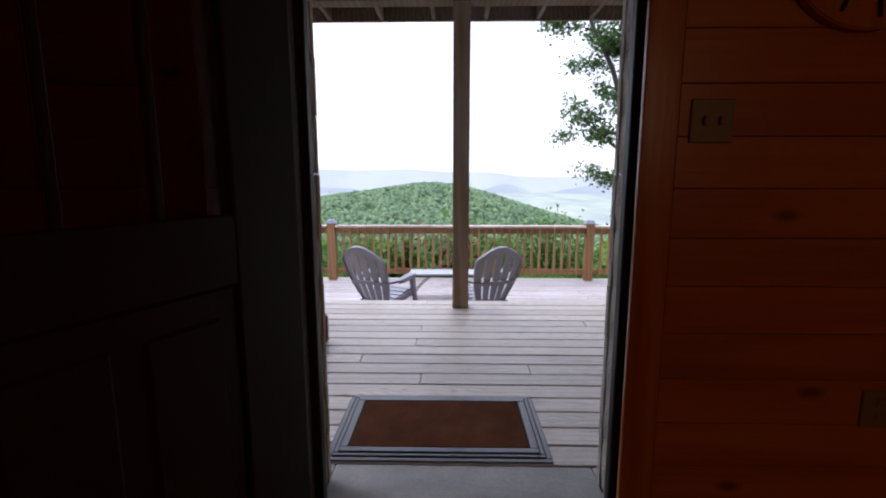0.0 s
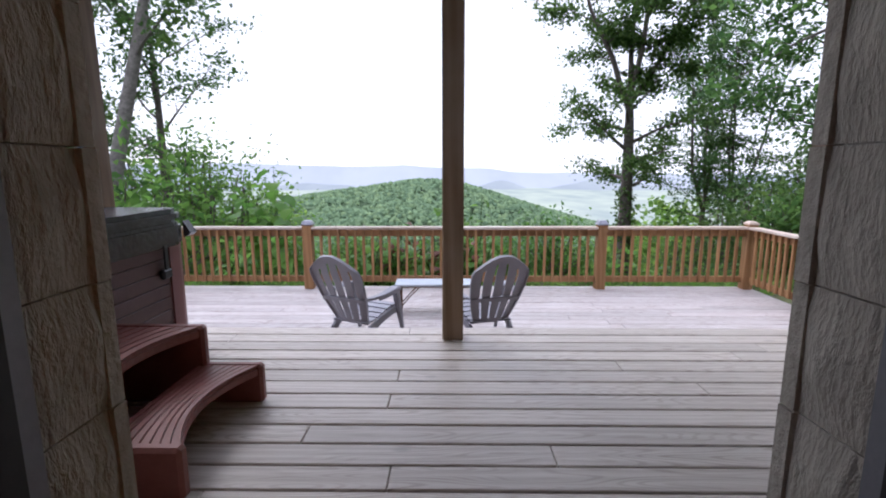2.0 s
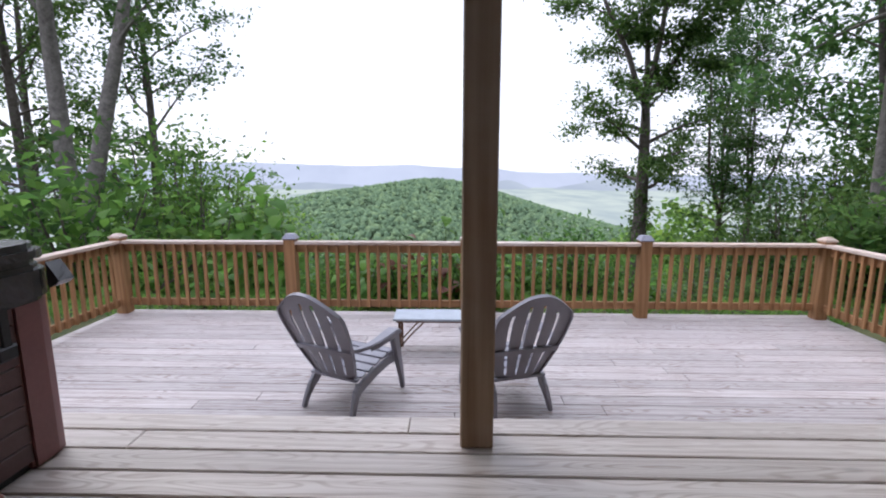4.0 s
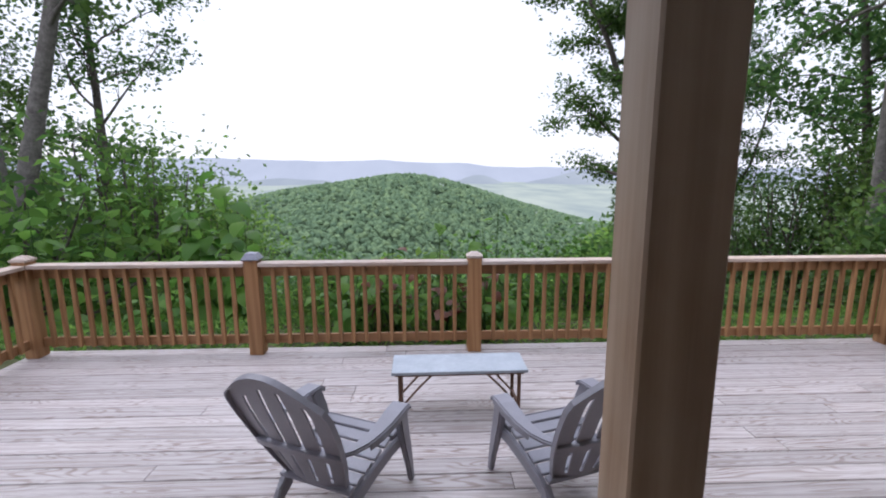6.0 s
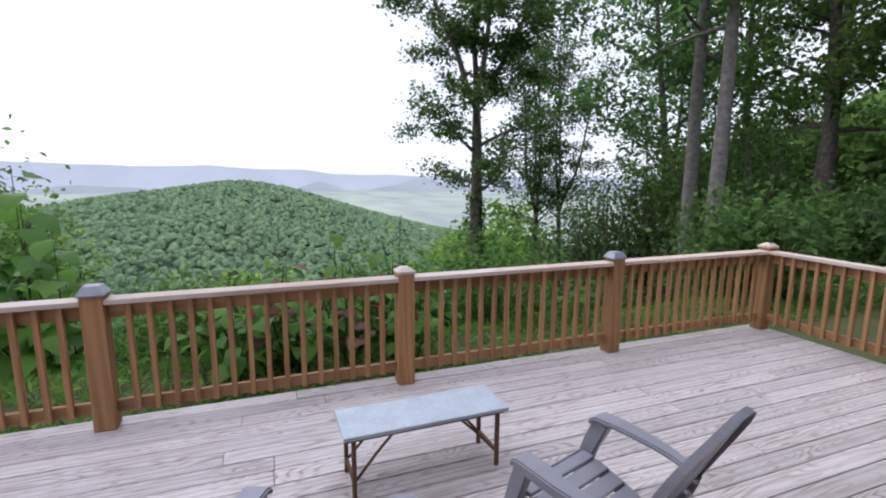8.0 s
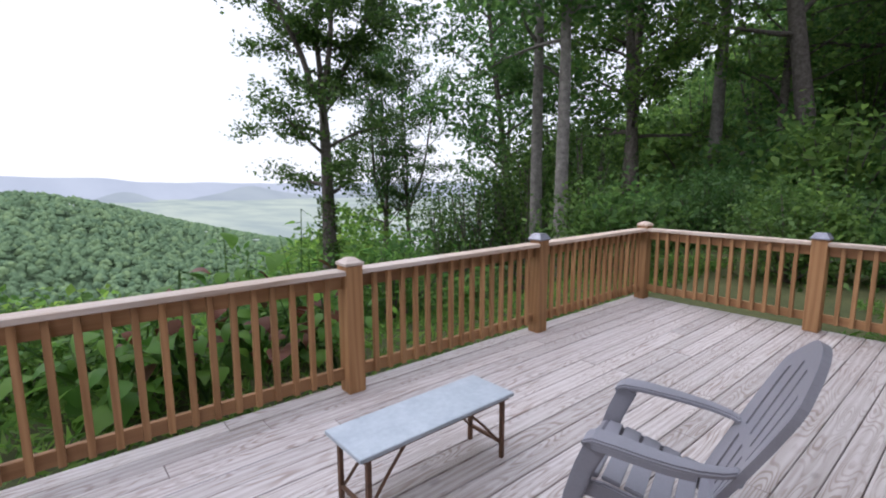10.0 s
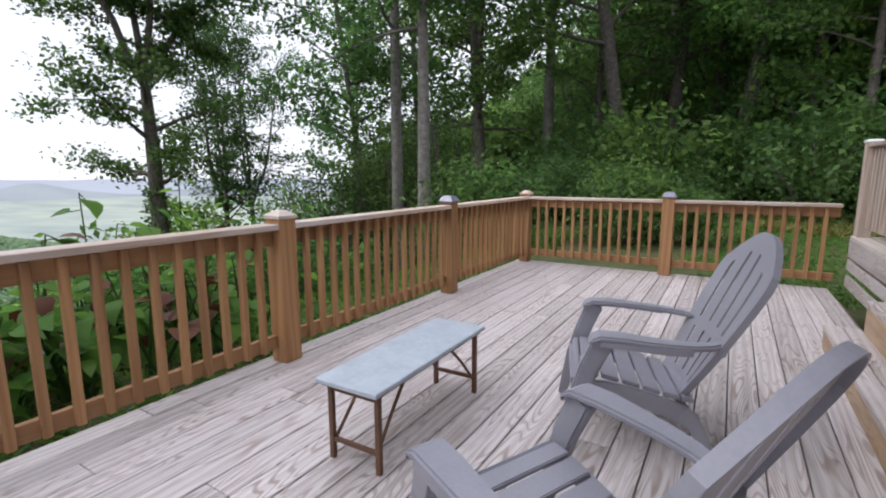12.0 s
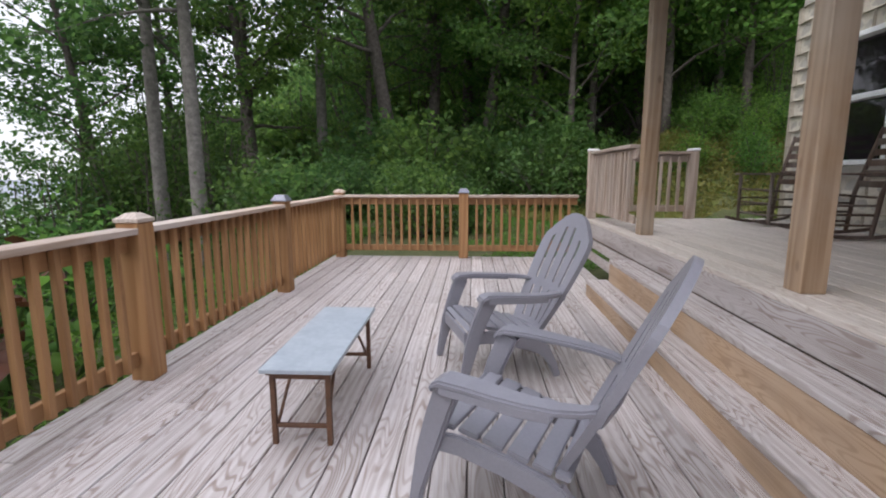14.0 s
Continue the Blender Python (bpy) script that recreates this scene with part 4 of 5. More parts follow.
# far country: valley floor and ridges, the bright haze painted as glow
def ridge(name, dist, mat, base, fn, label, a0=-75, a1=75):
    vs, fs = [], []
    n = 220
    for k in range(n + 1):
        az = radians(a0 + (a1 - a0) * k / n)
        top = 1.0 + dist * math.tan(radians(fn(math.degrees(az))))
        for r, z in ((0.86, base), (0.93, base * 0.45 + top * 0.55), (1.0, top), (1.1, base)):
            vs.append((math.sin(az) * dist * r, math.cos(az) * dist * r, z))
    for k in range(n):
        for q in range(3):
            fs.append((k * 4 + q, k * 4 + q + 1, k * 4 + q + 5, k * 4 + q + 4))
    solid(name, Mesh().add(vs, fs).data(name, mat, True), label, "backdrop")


def wob(a, s, k):
    return noise.noise(Vector((a * s, k, 0)))


ridge("backdrop_ridge", 4200, RIDGE_FAR, -150, lambda a: 0.28 + 0.2 * wob(a, 0.16, 1) + 0.5 * math.exp(-((a + 26) / 11) ** 2) + 0.28 * math.exp(-((a + 7) / 3.5) ** 2) - 0.75 * smooth(-4, 18, a) + 0.16 * wob(a, 0.33, 2), "far mountain ridge painted in pale blue haze")
ridge("backdrop_hills", 3000, RIDGE_MID, -150, lambda a: -2.7 + 0.4 * wob(a, 0.25, 5) + 1.5 * math.exp(-((a - 6.0) / 2.8) ** 2) + 1.7 * math.exp(-((a - 18) / 6) ** 2) + 1.5 * math.exp(-((a - 33) / 7) ** 2) + 1.2 * math.exp(-((a + 16) / 8) ** 2), "low hills beyond the valley painted with haze")
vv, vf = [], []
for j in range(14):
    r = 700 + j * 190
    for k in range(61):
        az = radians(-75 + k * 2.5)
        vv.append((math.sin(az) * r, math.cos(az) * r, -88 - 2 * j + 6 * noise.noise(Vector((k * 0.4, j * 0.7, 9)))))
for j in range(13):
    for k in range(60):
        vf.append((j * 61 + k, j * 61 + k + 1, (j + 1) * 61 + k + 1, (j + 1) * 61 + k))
solid("backdrop_valley", Mesh().add(vv, vf).data("backdrop_valley", VALLEY, True), "valley floor with pale fields painted with haze", "backdrop")

# ---------------------------------------------------------------- leaves and trees
nr = np.random.default_rng(11)


def leaves(name, pts, size, mat, up=0.7, width=0.55, droop=0.15, seed=1):
    """One small folded blade at each point; all in one mesh."""
    r = np.random.default_rng(seed)
    pts = np.asarray(pts, dtype=float)
    n = len(pts)
    nor = r.normal(size=(n, 3)) + np.array([0, 0, up * 1.6])
    nor /= np.linalg.norm(nor, axis=1, keepdims=True)
    t = np.cross(nor, r.normal(size=(n, 3)))
    t /= np.linalg.norm(t, axis=1, keepdims=True)
    b = np.cross(nor, t)
    s = (size * r.uniform(0.6, 1.35, n))[:, None]
    p0 = pts - t * s * 0.5
    p1 = pts + b * s * width * 0.5 + nor * s * 0.06
    p2 = pts + t * s * 0.5 - nor * s * droop
    p3 = pts - b * s * width * 0.5 + nor * s * 0.06
    v = np.stack([p0, p1, p2, p3], axis=1).reshape(-1, 3)
    me = bpy.data.meshes.new(name)
    me.vertices.add(4 * n)
    me.vertices.foreach_set("co", v.ravel())
    me.loops.add(4 * n)
    me.loops.foreach_set("vertex_index", np.arange(4 * n))
    me.polygons.add(n)
    me.polygons.foreach_set("loop_start", np.arange(n) * 4)
    me.update(calc_edges=True)
    me.materials.append(mat)
    return me


def grow(seed, height, r0, crown_from, spread, limbs, per, leaf, sigma=0.5, bend=0.4, fork=(), bark=BARK, mat=LEAF, low=0.5, ivy=0):
    """A tapered trunk with limbs, twigs and leaf clusters: trunk mesh and crown mesh about the foot.
    fork lists leaders (start as a share of the height, bearing, tilt in degrees, length) into which the trunk divides."""
    r = random.Random(seed)
    m = Mesh()
    ax, ay = r.uniform(-bend, bend), r.uniform(-bend, bend)
    path = [Vector((ax * math.sin(k * 0.5 + seed) * k / 11, ay * math.sin(k * 0.45 + seed * 2) * k / 11, height * k / 11)) for k in range(12)]
    rad = [r0 * (1.3 if k == 0 else 1) * (1 - 0.085 * k) + 0.02 for k in range(12)]

    def at(pth, rd, f):
        n = len(pth) - 1
        k = min(n - 1, int(f * n))
        g = f * n - k
        return pth[k].lerp(pth[k + 1], g), rd[k] * (1 - g) + rd[k + 1] * g

    stems = []
    if fork:
        top = max(f for f, _, _, _ in fork)
        n = int(top * 11) + 1
        tp, tr = at(path, rad, top)
        trunk, trad = path[:n] + [tp], rad[:n] + [tr * 0.8]
        m.tube(trunk, trad, 10)
        stems.append((trunk, trad, crown_from / top, 0.98, max(3, limbs // 4), 0.8))
        for f, az, tilt, length in fork:
            p, rr = at(path, rad, f)
            a, e = radians(az), radians(90 - tilt)
            d = Vector((math.cos(a) * math.cos(e), math.sin(a) * math.cos(e), math.sin(e)))
            lead = [p]
            for k in range(7):
                d = (d + Vector((r.uniform(-0.16, 0.16), r.uniform(-0.16, 0.16), 0.07))).normalized()
                lead.append(lead[-1] + d * length / 7)
            lrad = [rr * 0.68 * (1 - 0.125 * k) + 0.015 for k in range(8)]
            m.tube(lead, lrad, 8)
            stems.append((lead, lrad, 0.18, 0.97, max(4, limbs // len(fork)), 0.72))
    else:
        m.tube(path, rad, 10)
        stems.append((path, rad, crown_from, 0.97, limbs, 1.0))
    pts = []
    for pth, rd, f0, f1, count, share in stems:
        for i in range(count):
            f = f0 + (f1 - f0) * ((i + r.random() * 0.7) / count)
            p, rr = at(pth, rd, f)
            g = (f - f0) / (1 - f0)
            length = spread * share * (low + (1 - low) * math.sin(min(1, g * 1.6) * math.pi / 2)) * (1 - 0.55 * g ** 2.5) * r.uniform(0.7, 1.15)
            az, el = i * 2.4 + r.uniform(-0.5, 0.5), radians(r.uniform(2, 42) + 25 * g)
            d = Vector((math.cos(az) * math.cos(el), math.sin(az) * math.cos(el), math.sin(el)))
            limb = [p]
            for k in range(6):
                d = (d + Vector((r.uniform(-0.3, 0.3), r.uniform(-0.3, 0.3), r.uniform(-0.24, 0.2)))).normalized()
                limb.append(limb[-1] + d * length / 6)
            m.tube(limb, [max(0.012, rr * 0.42 * (1 - k / 6.5)) for k in range(7)], 5, False)
            for k in range(2, 7):
                for q in range(1 + (r.random() < 0.45)):
                    e = (d + Vector((r.uniform(-1.1, 1.1), r.uniform(-1.1, 1.1), r.uniform(-0.6, 0.6)))).normalized()
                    ln = length * r.uniform(0.18, 0.36)
                    a = limb[k]
                    tw = [a, a + e * ln * 0.5 + Vector((0, 0, 0.03)), a + e * ln]
                    m.tube(tw, [max(0.008, rr * 0.13), 0.008, 0.004], 3, False)
                    for c in (tw[1], tw[2]):
                        n = max(3, int(per * r.uniform(0.35, 1.55)))
                        pts.append(np.asarray(c) + nr.normal(size=(n, 3)) * sigma * r.uniform(0.6, 1.25) * np.array([1, 1, 0.55]))
    for _ in range(ivy):
        f = r.uniform(0.0, 0.42)
        p, rr = at(path, rad, f)
        a = r.uniform(0, math.tau)
        pts.append(np.asarray(p + Vector((math.cos(a), math.sin(a), 0)) * (rr + 0.05)) + nr.normal(size=(5, 3)) * 0.16)
    return m.data("trunk", bark, True), leaves("crown", np.concatenate(pts), leaf, mat, width=0.68, seed=seed)


def tree(meshes, x, y, label, h=1.0, rz=0.0, lean=(0, 0), z=None, group="woodland trees"):
    t = tagged(new("tree"), label, "tree", group)
    t.matrix_basis = pose(x, y, (land(x, y) if z is None else z) - 0.1, lean[0], lean[1], rz) @ Matrix.Scale(h, 4)
    part("trunk", meshes[0], t)
    part("crown", meshes[1], t)
    return t


# single trees seen against the sky
big = grow(3, 24, 0.5, 0.4, 5.6, 40, 44, 0.22, 0.46, 0.5, fork=((0.6, 175, 24, 10), (0.63, 80, 9, 11), (0.63, -60, 16, 10.5), (0.61, 5, 38, 11)), ivy=420, low=0.55)
tree(big, 10.1, 24.4, "tall ivy-clad forked broadleaf tree against the sky", 1.0, 0)
airy = grow(8, 19, 0.22, 0.28, 4.6, 34, 20, 0.2, 0.44, 0.7, fork=((0.34, 200, 14, 12), (0.4, 20, 18, 11), (0.42, 100, 6, 12)), low=0.75)
tree(airy, 18.0, 31.0, "airy slender tree with thin branches", 1.0, 10)
tree(airy, 19.6, 30.0, "airy slender tree with thin branches", 0.9, 150)

# wood beyond the hot tub
dark_tree = grow(21, 20, 0.28, 0.3, 4.2, 22, 28, 0.19, 0.4, 0.3, low=0.7)
grey_tree = grow(24, 19, 0.3, 0.42, 3.6, 18, 24, 0.18, 0.4, 0.7, fork=((0.62, 10, 30, 8), (0.64, 190, 8, 9)), bark=PALEBARK, low=0.8)
tree(dark_tree, -13.2, 18.3, "straight dark-trunked tree beyond the railing", 1.0, 0)
tree(grey_tree, -11.9, 11.4, "leaning grey-barked tree with a forked top", 1.0, 0, (0, 13))
tree(grey_tree, -12.2, 12.1, "grey-barked tree behind the hot tub", 1.1, 200, (0, -2))
tree(dark_tree, -15.5, 14.5, "dark-trunked tree in the wood", 0.95, 120)
tree(dark_tree, -19.0, 19.0, "dark-trunked tree in the wood", 1.05, 220)
tree(grey_tree, -18.0, 11.0, "grey-barked tree in the wood", 1.0, 300)

# wood beside the deck
w1 = grow(31, 21, 0.24, 0.4, 4.6, 24, 30, 0.22, 0.48, 0.3, bark=PALEBARK, mat=LEAF_DARK, low=0.8)
w2 = grow(34, 22, 0.34, 0.26, 5.2, 26, 30, 0.24, 0.55, 1.1, mat=LEAF_DARK, low=0.9)
w3 = grow(37, 18, 0.2, 0.12, 4.4, 26, 30, 0.24, 0.53, 0.6, mat=LEAF_DARK, low=0.95)
tree(w1, 11.94, 11.45, "slim straight grey-barked tree beside the deck", 1.0, 20, (0, -3))
tree(w1, 10.62, 9.46, "slim pale-barked tree beside the deck", 0.95, 130, (0, 1))
tree(w2, 18.8, 11.4, "crooked dark tree in the wood", 0.9, 70, (0, 5))
tree(w2, 19.2, 5.0, "leaning brown-barked tree in the wood", 1.0, 0, (-8, -2))
tree(w2, 21.2, 1.2, "leaning brown-barked tree in the wood", 1.0, 200, (-7, 0))
tree(w3, 16.0, -2.1, "thin young tree in the wood", 0.75, 40)
tree(w3, 22.3, -5.2, "thin dark tree in the wood", 1.0, 140)
wr = random.Random(5)
w4 = grow(41, 17, 0.2, 0.15, 4.2, 26, 32, 0.25, 0.53, 0.6, mat=LEAF_LIGHT, low=0.9)
for x, y, h in ((18.5, -8.5, 0.9), (22.0, -12.0, 1.0), (25.5, -9.0, 1.1), (19.5, -14.0, 0.95), (15.6, -5.4, 0.8), (17.8, -3.2, 0.95), (14.9, -7.8, 0.75), (20.5, -1.2, 1.05)):
    tree(w4, x, y, "bright-leaved young tree above the bank", h, x * 37)
for k in range(18):
    row = k % 2
    az = radians(50 + (k // 2) * 6.8 + wr.uniform(-2, 2))
    dist = 25 + row * 9 + wr.uniform(-2, 3)
    x, y = -2 + math.sin(az) * dist, 1.5 + math.cos(az) * dist
    if y < -13 or (row and az < radians(76)):
        continue
    tree((w1, w2, w3)[wr.randrange(3)], x, y, "broadleaf tree in the dense shaded wood", wr.uniform(0.85, 1.15), wr.uniform(0, 360), (wr.uniform(-4, 4), wr.uniform(-4, 4)))


for x, y, h in ((27.0, 27.0, 1.05),):
    tree(w3, x, y, "broadleaf tree at the slope's wooded edge", h, x * 41)


# shrubs
def bush(seed, radius, height, per, leaf, mat):
    r = random.Random(seed)
    m = Mesh()
    pts = []
    for i in range(14):
        az, el = r.uniform(0, math.tau), radians(r.uniform(25, 80))
        d = Vector((math.cos(az) * math.cos(el) * radius, math.sin(az) * math.cos(el) * radius, math.sin(el) * height))
        m.tube([(0, 0, 0), d * 0.5 + Vector((0, 0, 0.1)), d], [0.03, 0.018, 0.006], 5, False)
        for f in (0.35, 0.6, 0.8, 1.0):
            pts.append(np.asarray(d * f) + nr.normal(size=(per, 3)) * radius * 0.2)
    p = np.concatenate(pts)
    p[:, 2] = np.abs(p[:, 2])
    return m.data("stems", BARK), leaves("foliage", p, leaf, mat, seed=seed)


def shrub(meshes, x, y, h, label, rz=0, z=None):
    t = tagged(new("shrub"), label, "shrub", "undergrowth")
    t.matrix_basis = pose(x, y, (land(x, y) if z is None else z) - 0.05, 0, 0, rz) @ Matrix.Scale(h, 4)
    part("stem", meshes[0], t)
    part("foliage", meshes[1], t)


b_tall = bush(54, 1.0, 2.3, 56, 0.066, LEAF)
b_fresh = bush(55, 1.0, 2.3, 56, 0.064, LEAF_LIGHT)
b_deep = bush(56, 1.0, 2.3, 50, 0.068, LEAF_DARK)
b_dark = bush(51, 1.5, 2.0, 27, 0.195, LEAF_DARK)
b_mid = bush(52, 1.5, 2.1, 34, 0.15, LEAF)
b_light = bush(53, 1.5, 1.9, 34, 0.15, LEAF_LIGHT)
for k in range(38):
    az = radians(58 + wr.uniform(0, 48))
    dist = wr.uniform(13, 27)
    x, y = -2 + math.sin(az) * dist, 1.5 + math.cos(az) * dist
    shrub(wr.choice((b_dark, b_dark, b_mid)), x, y, wr.uniform(0.7, 1.5), "shady undergrowth shrub at the wood's edge", wr.uniform(0, 360))
for k in range(26):
    az = radians(50 + wr.uniform(0, 66))
    dist = wr.uniform(27, 42)
    shrub(b_deep, -2 + math.sin(az) * dist, 1.5 + math.cos(az) * dist, wr.uniform(2.6, 4.6), "tall shaded thicket deep in the wood", wr.uniform(0, 360))
for k in range(22):
    x, y = wr.uniform(14, 28), wr.uniform(-17, -5)
    shrub(b_fresh, x, y, wr.uniform(1.2, 3.2), "bright green shrub on the bank", wr.uniform(0, 360))
for k in range(18):
    x, y = wr.uniform(12.5, 17), wr.uniform(-11, -3.5)
    shrub(b_light, x, y, wr.uniform(0.4, 0.8), "small bright shrub on the grassy bank", wr.uniform(0, 360))
for k in range(26):
    x, y = wr.uniform(5.8, 12), wr.uniform(1.0, 14)
    shrub(wr.choice((b_dark, b_mid)), x, y, wr.uniform(0.5, 0.85), "low leafy shrub beside the deck", wr.uniform(0, 360))
for k in range(30):
    x = wr.uniform(-21, -8.2)
    y = wr.uniform(6, 24)
    shrub(wr.choice((b_mid, b_mid, b_light)), x, y, wr.uniform(1.0, 2.3), "leafy green shrub among the trunks", wr.uniform(0, 360))
for k in range(24):
    x, y = wr.uniform(-6.5, 3), wr.uniform(6.0, 13)
    shrub(b_light, x, y, wr.uniform(0.45, 0.75), "low green shrub on the slope below", wr.uniform(0, 360))
for k in range(9):
    shrub(b_fresh, -10.5 - k * 0.9, 23 + wr.uniform(-2, 4), wr.uniform(2.6, 3.6), "tall green thicket at the slope's edge", k * 50, -9.5 + k * 0.3)
for k, (az, dist, h) in enumerate(((33, 19, 2.1), (36.5, 20, 2.5), (40, 18.5, 2.55), (43.5, 19.5, 2.8), (47, 18, 2.6), (50.5, 19, 2.8), (54, 18, 2.6), (38, 24, 2.9))):
    shrub(b_tall, -0.3 + dist * math.sin(radians(az)), 0.5 + dist * math.cos(radians(az)), h, "tall leafy thicket below the grey-barked trees", k * 67)
for k, (az, dist, h) in enumerate(((-38, 17, 3.5), (-34.5, 16, 3.2), (-31, 17, 3.2), (-27.5, 16.5, 2.75), (-24.5, 17, 2.35))):
    shrub(b_fresh, dist * math.sin(radians(az)), 0.5 + dist * math.cos(radians(az)), h, "tall green thicket before the dark trunks", k * 71)
for k in range(9):
    shrub(wr.choice((b_mid, b_light)), wr.uniform(22, 36), wr.uniform(20, 30), wr.uniform(1.4, 2.2), "round leafy thicket on the slope", k * 50, wr.uniform(-8, -5))


# broad-leaved weeds just outside the rail
leaf_blades = {}
for mat_w in (BIGLEAF, DEADLEAF):
    made = []
    for v_ in range(3):
        rows_ = [(0.0, 0.05, 0.0), (0.12, 0.85, 0.05), (0.4, 1.0, 0.06), (0.72, 0.62, 0.0), (1.0, 0.03, -0.14 - 0.06 * v_)]
        vs, fs = [], []
        for f_, wd, dz in rows_:
            wd *= 0.46 - 0.04 * v_
            vs += [(-wd, f_, dz + 0.07 * wd), (0, f_, dz), (wd, f_, dz + 0.07 * wd)]
        for j in range(4):
            fs += [(j * 3, j * 3 + 1, j * 3 + 4, j * 3 + 3), (j * 3 + 1, j * 3 + 2, j * 3 + 5, j * 3 + 4)]
        made.append(Mesh().add(vs, fs).data("leaf", mat_w, True))
    leaf_blades[mat_w.name] = made


def weed(x, y, height, n, leaf, seed, label, z=None, mat=BIGLEAF, stems=3):
    r = random.Random(seed)
    t = thing("broadleaf_weed", x, y, (land(x, y) if z is None else z), label, "weed", "weeds outside the rail")
    m = Mesh()
    for s in range(stems):
        az = r.uniform(0, math.tau)
        top = Vector((math.cos(az) * 0.25 * s, math.sin(az) * 0.25 * s, height * (1 - 0.13 * s)))
        stem = [Vector((0.05 * s, 0, 0)), top * 0.5 + Vector((r.uniform(-0.06, 0.06), r.uniform(-0.06, 0.06), 0)), top]
        m.tube(stem, [0.016, 0.011, 0.005], 6)
        for k in range(n):
            f = 0.25 + 0.75 * (k + 1) / n
            p = stem[0].lerp(stem[1], f * 2) if f < 0.5 else stem[1].lerp(stem[2], f * 2 - 1)
            a = k * 2.4 + s + r.uniform(-0.4, 0.4)
            L = leaf * r.uniform(0.75, 1.25) * (1.1 - 0.35 * f)
            out = Vector((math.cos(a), math.sin(a), r.uniform(-0.95, 0.15))).normalized()
            side = out.cross(Vector((0, 0, 1))).normalized()
            side = (side + Vector((0, 0, r.uniform(-0.5, 0.5)))).normalized()
            side = (side - out * side.dot(out)).normalized()
            up = side.cross(out)
            q = p + out * L * 0.45
            m.tube([p, q], 0.004, 4, False)
            blade = part("leaf", leaf_blades[mat.name][(k + s) % 3], t)
            blade.matrix_basis = Matrix.Translation(q) @ Matrix((side, out, up)).transposed().to_4x4() @ Matrix.Scale(L, 4)
    part("stem", m.data("stem", LEAF), t)


weed(-4.4, 8.3, 3.7, 18, 0.46, 61, "tall broad-leaved sapling rising above the railing", -2.45, stems=4)
weed(-5.2, 8.5, 3.3, 18, 0.44, 62, "tall broad-leaved sapling rising above the railing", -2.45, stems=4)
weed(-3.7, 7.4, 2.6, 16, 0.4, 63, "broad-leaved sapling with layered leaves outside the rail", -2.2, stems=4)
weed(-6.4, 6.2, 2.6, 12, 0.36, 66, "broad-leaved sapling behind the hot tub", -1.9)
weed(-0.3, 5.7, 2.05, 11, 0.26, 64, "broad-leaved weed whose top shows above the rail", -1.55)
weed(0.55, 5.7, 2.25, 11, 0.26, 65, "broad-leaved weed whose top shows above the rail", -1.6)
for k in range(18):
    x = wr.uniform(-4.2, 3.6) if k % 3 == 0 else wr.uniform(-2.4, 0.8)
    y = wr.uniform(4.3, 6.2)
    weed(x, y, wr.uniform(0.6, 1.15), 9, wr.uniform(0.16, 0.26), 70 + k, "large-leaved green weed close below the deck edge")
for k in range(3):
    weed(-0.9 + k * 0.55, 4.75, 1.1, 6, 0.2, 130 + k, "weed with withered brown leaves by the rail", None, DEADLEAF)


# grass
def turf(name, n, xr, yr, size, mat, label, keep):
    pts = []
    while len(pts) < n:
        x, y = wr.uniform(*xr), wr.uniform(*yr)
        if keep(x, y):
            pts.append((x, y, land(x, y) + size * 0.3))
    solid(name, leaves(name, pts, size, mat, up=0.15, width=0.16, seed=n), label, "grass", "stuff")


turf("lawn", 20000, (4.6, 12.0), (-8, 2.5), 0.13, GRASS, "short green lawn beside the porch", lambda x, y: y < 1.5 + 0.3 * math.sin(x * 3))
turf("bank_grass", 22000, (9.5, 17), (-9.5, 0.5), 0.3, DRYGRASS, "yellow-green rough grass on the bank", lambda x, y: x > 10.6 + 0.5 * math.sin(y * 2))
turf("undergrowth", 26000, (-9, 9), (3.9, 12), 0.2, LEAF_LIGHT, "low leafy ground cover on the slope", lambda x, y: True)
turf("wood_floor_leaves", 22000, (9, 30), (-12, 24), 0.26, LEAF_DARK, "low shaded ground cover in the wood", lambda x, y: x > 12 or y > 1.5)


# ---------------------------------------------------------------- woods further off
def canopy(name, crowns, per, leaf, mat, label, seed, up=0.9):
    """Tree crowns as uneven heaps of leaf clumps, over the land."""
    r = np.random.default_rng(seed)
    allp = []
    for x, y, z, rad in crowns:
        d = r.normal(size=(per, 3))
        d /= np.linalg.norm(d, axis=1, keepdims=True)
        d[:, 2] = np.abs(d[:, 2]) * 1.25 - 0.25
        lump = 1 + 0.22 * np.sin(d[:, 0] * 5 + x) * np.sin(d[:, 1] * 5 + y)
        allp.append(np.array([x, y, z]) + d * (rad * lump * r.uniform(0.82, 1.05, per))[:, None])
    solid(name, leaves(name, np.concatenate(allp), leaf, mat, up=up, width=0.8, seed=seed), label, "woods", "stuff")


back = []
for k in range(170):
    az = radians(wr.uniform(52, 118))
    dist = wr.uniform(34, 62)
    x, y = -2 + math.sin(az) * dist, 1.5 + math.cos(az) * dist
    back.append((x, y, land(x, y) + wr.uniform(1.5, 4.5), wr.uniform(2.6, 4.4)))
canopy("hillside_woods", back, 340, 0.52, LEAF_DARK, "leafy wooded hillside behind the nearer trees", 4)
near, mid, hill = [], [], []
for k in range(190):
    y = wr.uniform(30, 100)
    x = wr.uniform(-0.9, 0.55) * y
    near.append((x, y, land(x, y) + wr.uniform(1, 5), wr.uniform(2.6, 4.2)))
canopy("slope_woods", near, 400, 0.52, LEAF_LIGHT, "tree tops on the slope below the house", 5)


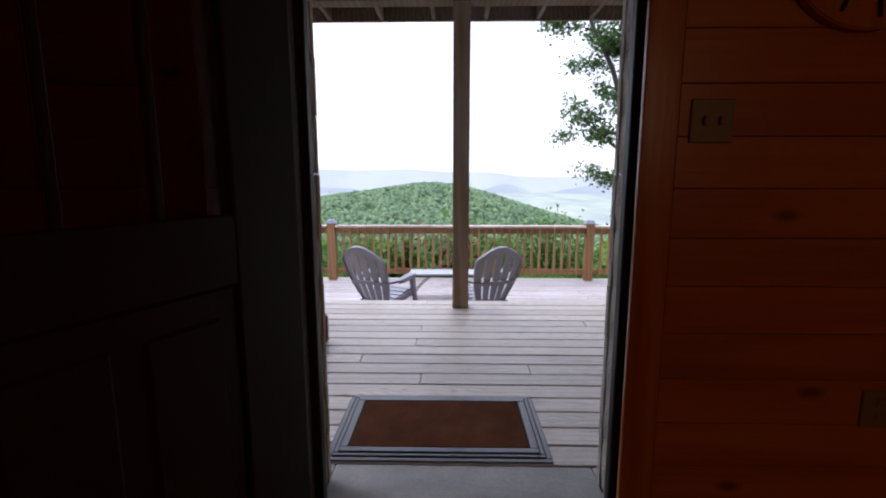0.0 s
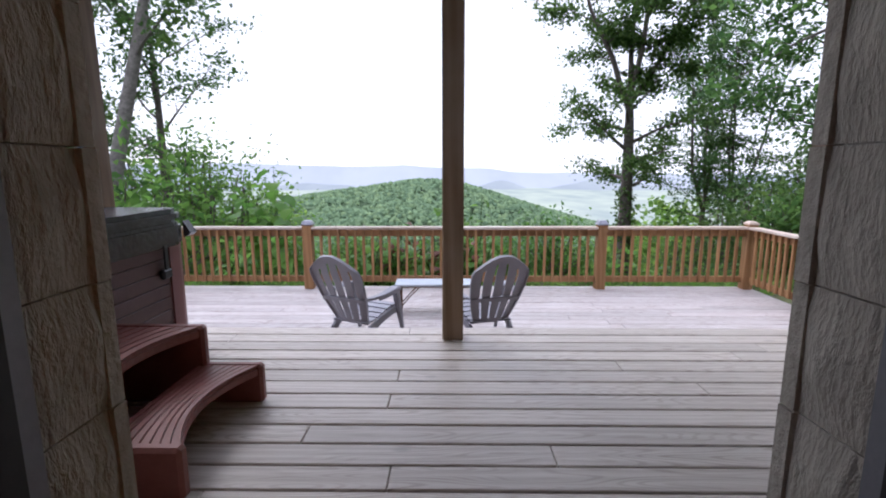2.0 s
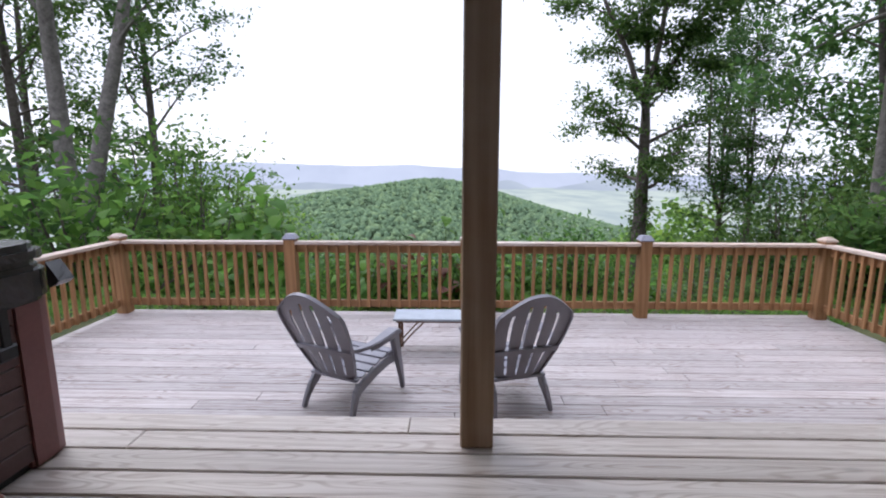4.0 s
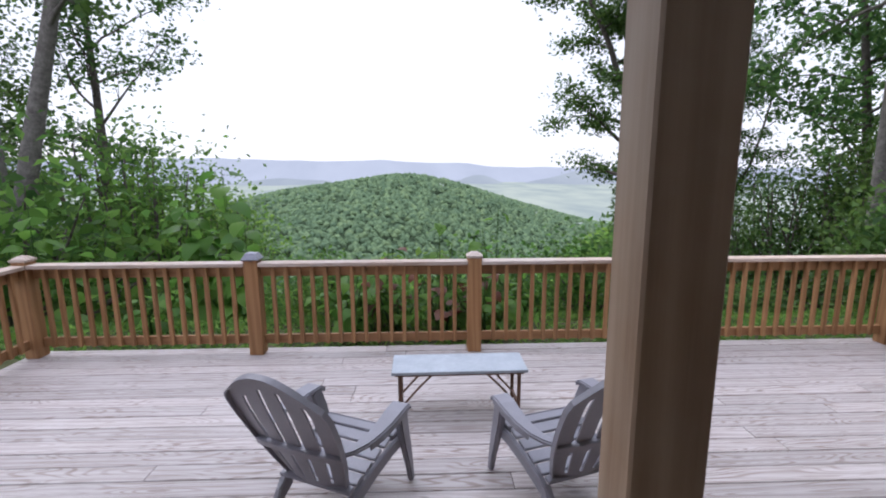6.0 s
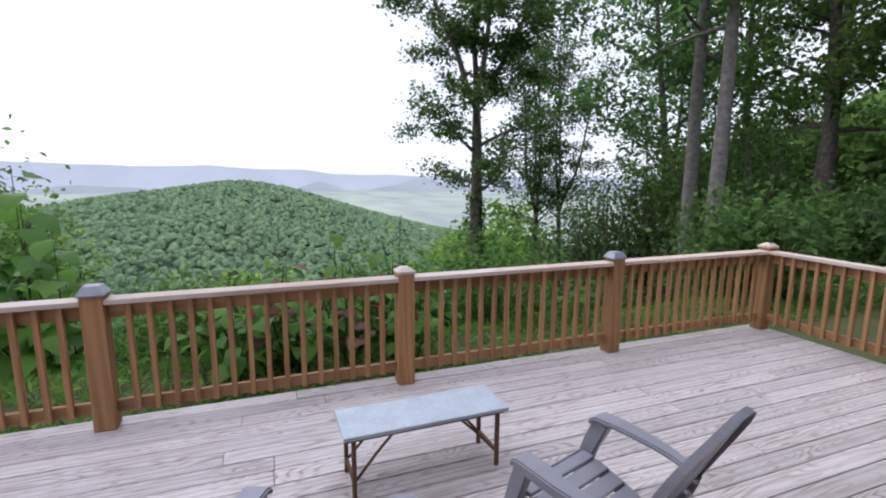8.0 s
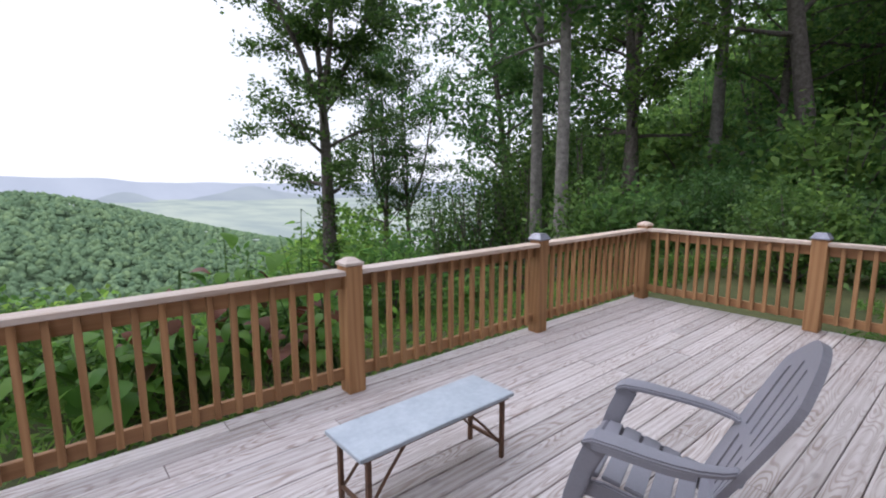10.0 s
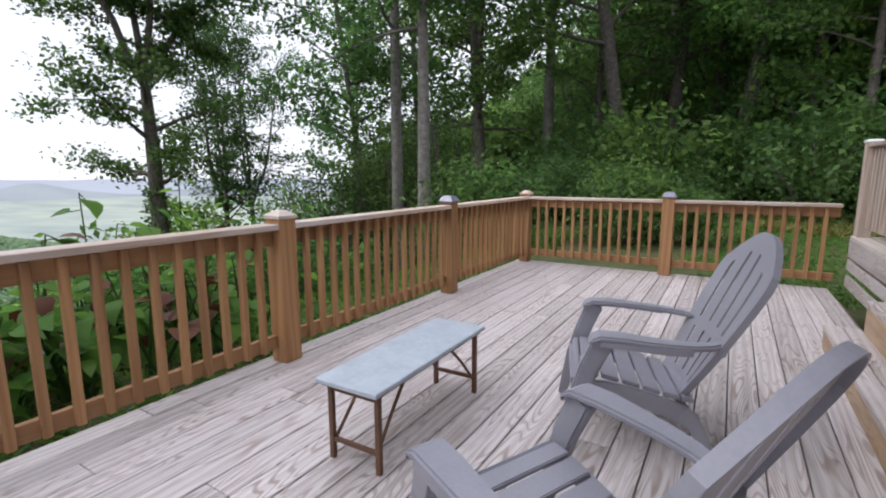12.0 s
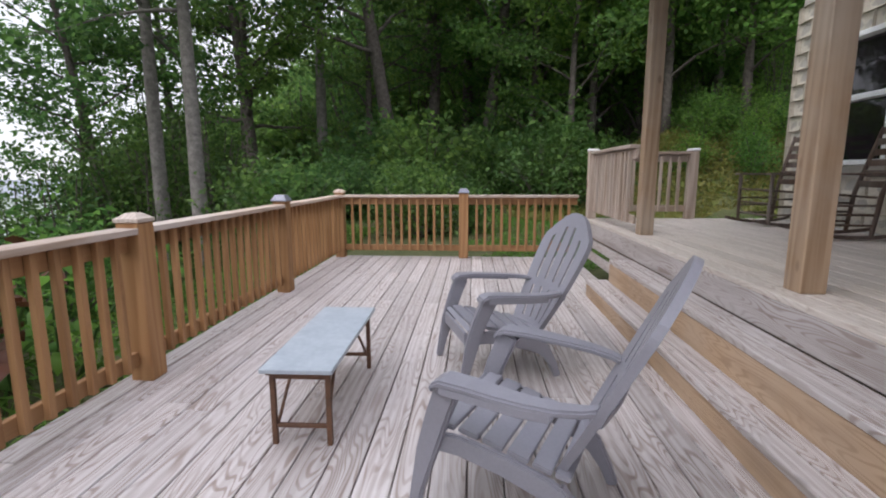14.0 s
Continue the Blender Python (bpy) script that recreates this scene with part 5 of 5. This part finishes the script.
def domes(name, crowns, mat, label, seed):
    """Far tree crowns as uneven solid domes."""
    r = np.random.default_rng(seed)
    n_az = 7
    rings = ((-0.3, 0.95), (0.45, 0.85))
    V, F = [], []
    for x, y, z, rad in crowns:
        b = len(V)
        turn = r.uniform(0, 6.28)
        sq = r.uniform(0.7, 1.15)
        for zz, rr in rings:
            for k in range(n_az):
                a = turn + k * math.tau / n_az
                q = rad * rr * r.uniform(0.62, 1.3)
                V.append((x + math.cos(a) * q, y + math.sin(a) * q, z + rad * sq * zz * r.uniform(0.85, 1.15)))
        V.append((x, y, z + rad * sq))
        for q in range(1):
            for k in range(n_az):
                k2 = (k + 1) % n_az
                F.append((b + q * n_az + k, b + q * n_az + k2, b + (q + 1) * n_az + k2, b + (q + 1) * n_az + k))
        F += [(b + n_az + k, b + n_az + (k + 1) % n_az, b + 2 * n_az) for k in range(n_az)]
    me = bpy.data.meshes.new(name)
    me.from_pydata(V, [], F)
    me.materials.append(mat)
    me.polygons.foreach_set("use_smooth", [True] * len(F))
    solid(name, me, label, "woods", "stuff")


for k in range(1100):
    y = wr.uniform(95, 260)
    x = wr.uniform(-1.0, 0.9) * y
    mid.append((x, y, land(x, y) + 5, wr.uniform(2.0, 3.8)))
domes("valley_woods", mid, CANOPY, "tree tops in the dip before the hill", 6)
for k in range(15500):
    y = wr.uniform(245, 540)
    x = wr.uniform(-0.85, 0.7) * y
    hill.append((x, y, land(x, y) + 5 + wr.uniform(-0.4, 0.8), wr.uniform(1.4, 2.6)))
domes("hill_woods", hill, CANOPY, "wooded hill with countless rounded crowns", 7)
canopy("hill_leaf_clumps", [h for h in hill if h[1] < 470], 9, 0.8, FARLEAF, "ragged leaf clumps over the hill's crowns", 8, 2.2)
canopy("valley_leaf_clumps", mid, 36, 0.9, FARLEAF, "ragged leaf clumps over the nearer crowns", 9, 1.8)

# ---------------------------------------------------------------- deck and porch boards
rows_of_boards(porch, -4.4, 4.36, EDGE, 16, 0.0, {0: [-0.36, 3.3], 1: [-1.6, 2.4], 2: [-3.1, 2.0], 3: [-2.6, 1.75], 4: [-3.4, 0.955, 3.9], 5: [-0.36, 3.0], 6: [-2.2, 1.3]}, mat=PORCHWOOD)
part("board", bx(-4.4, -2.631, -0.036, 4.36, EDGE - 16 * PITCH - 0.005, 0, mat=PORCHWOOD), porch)
rows_of_boards(deck, -4.5, 4.5, 3.74, 24, D, {}, 0.0032)
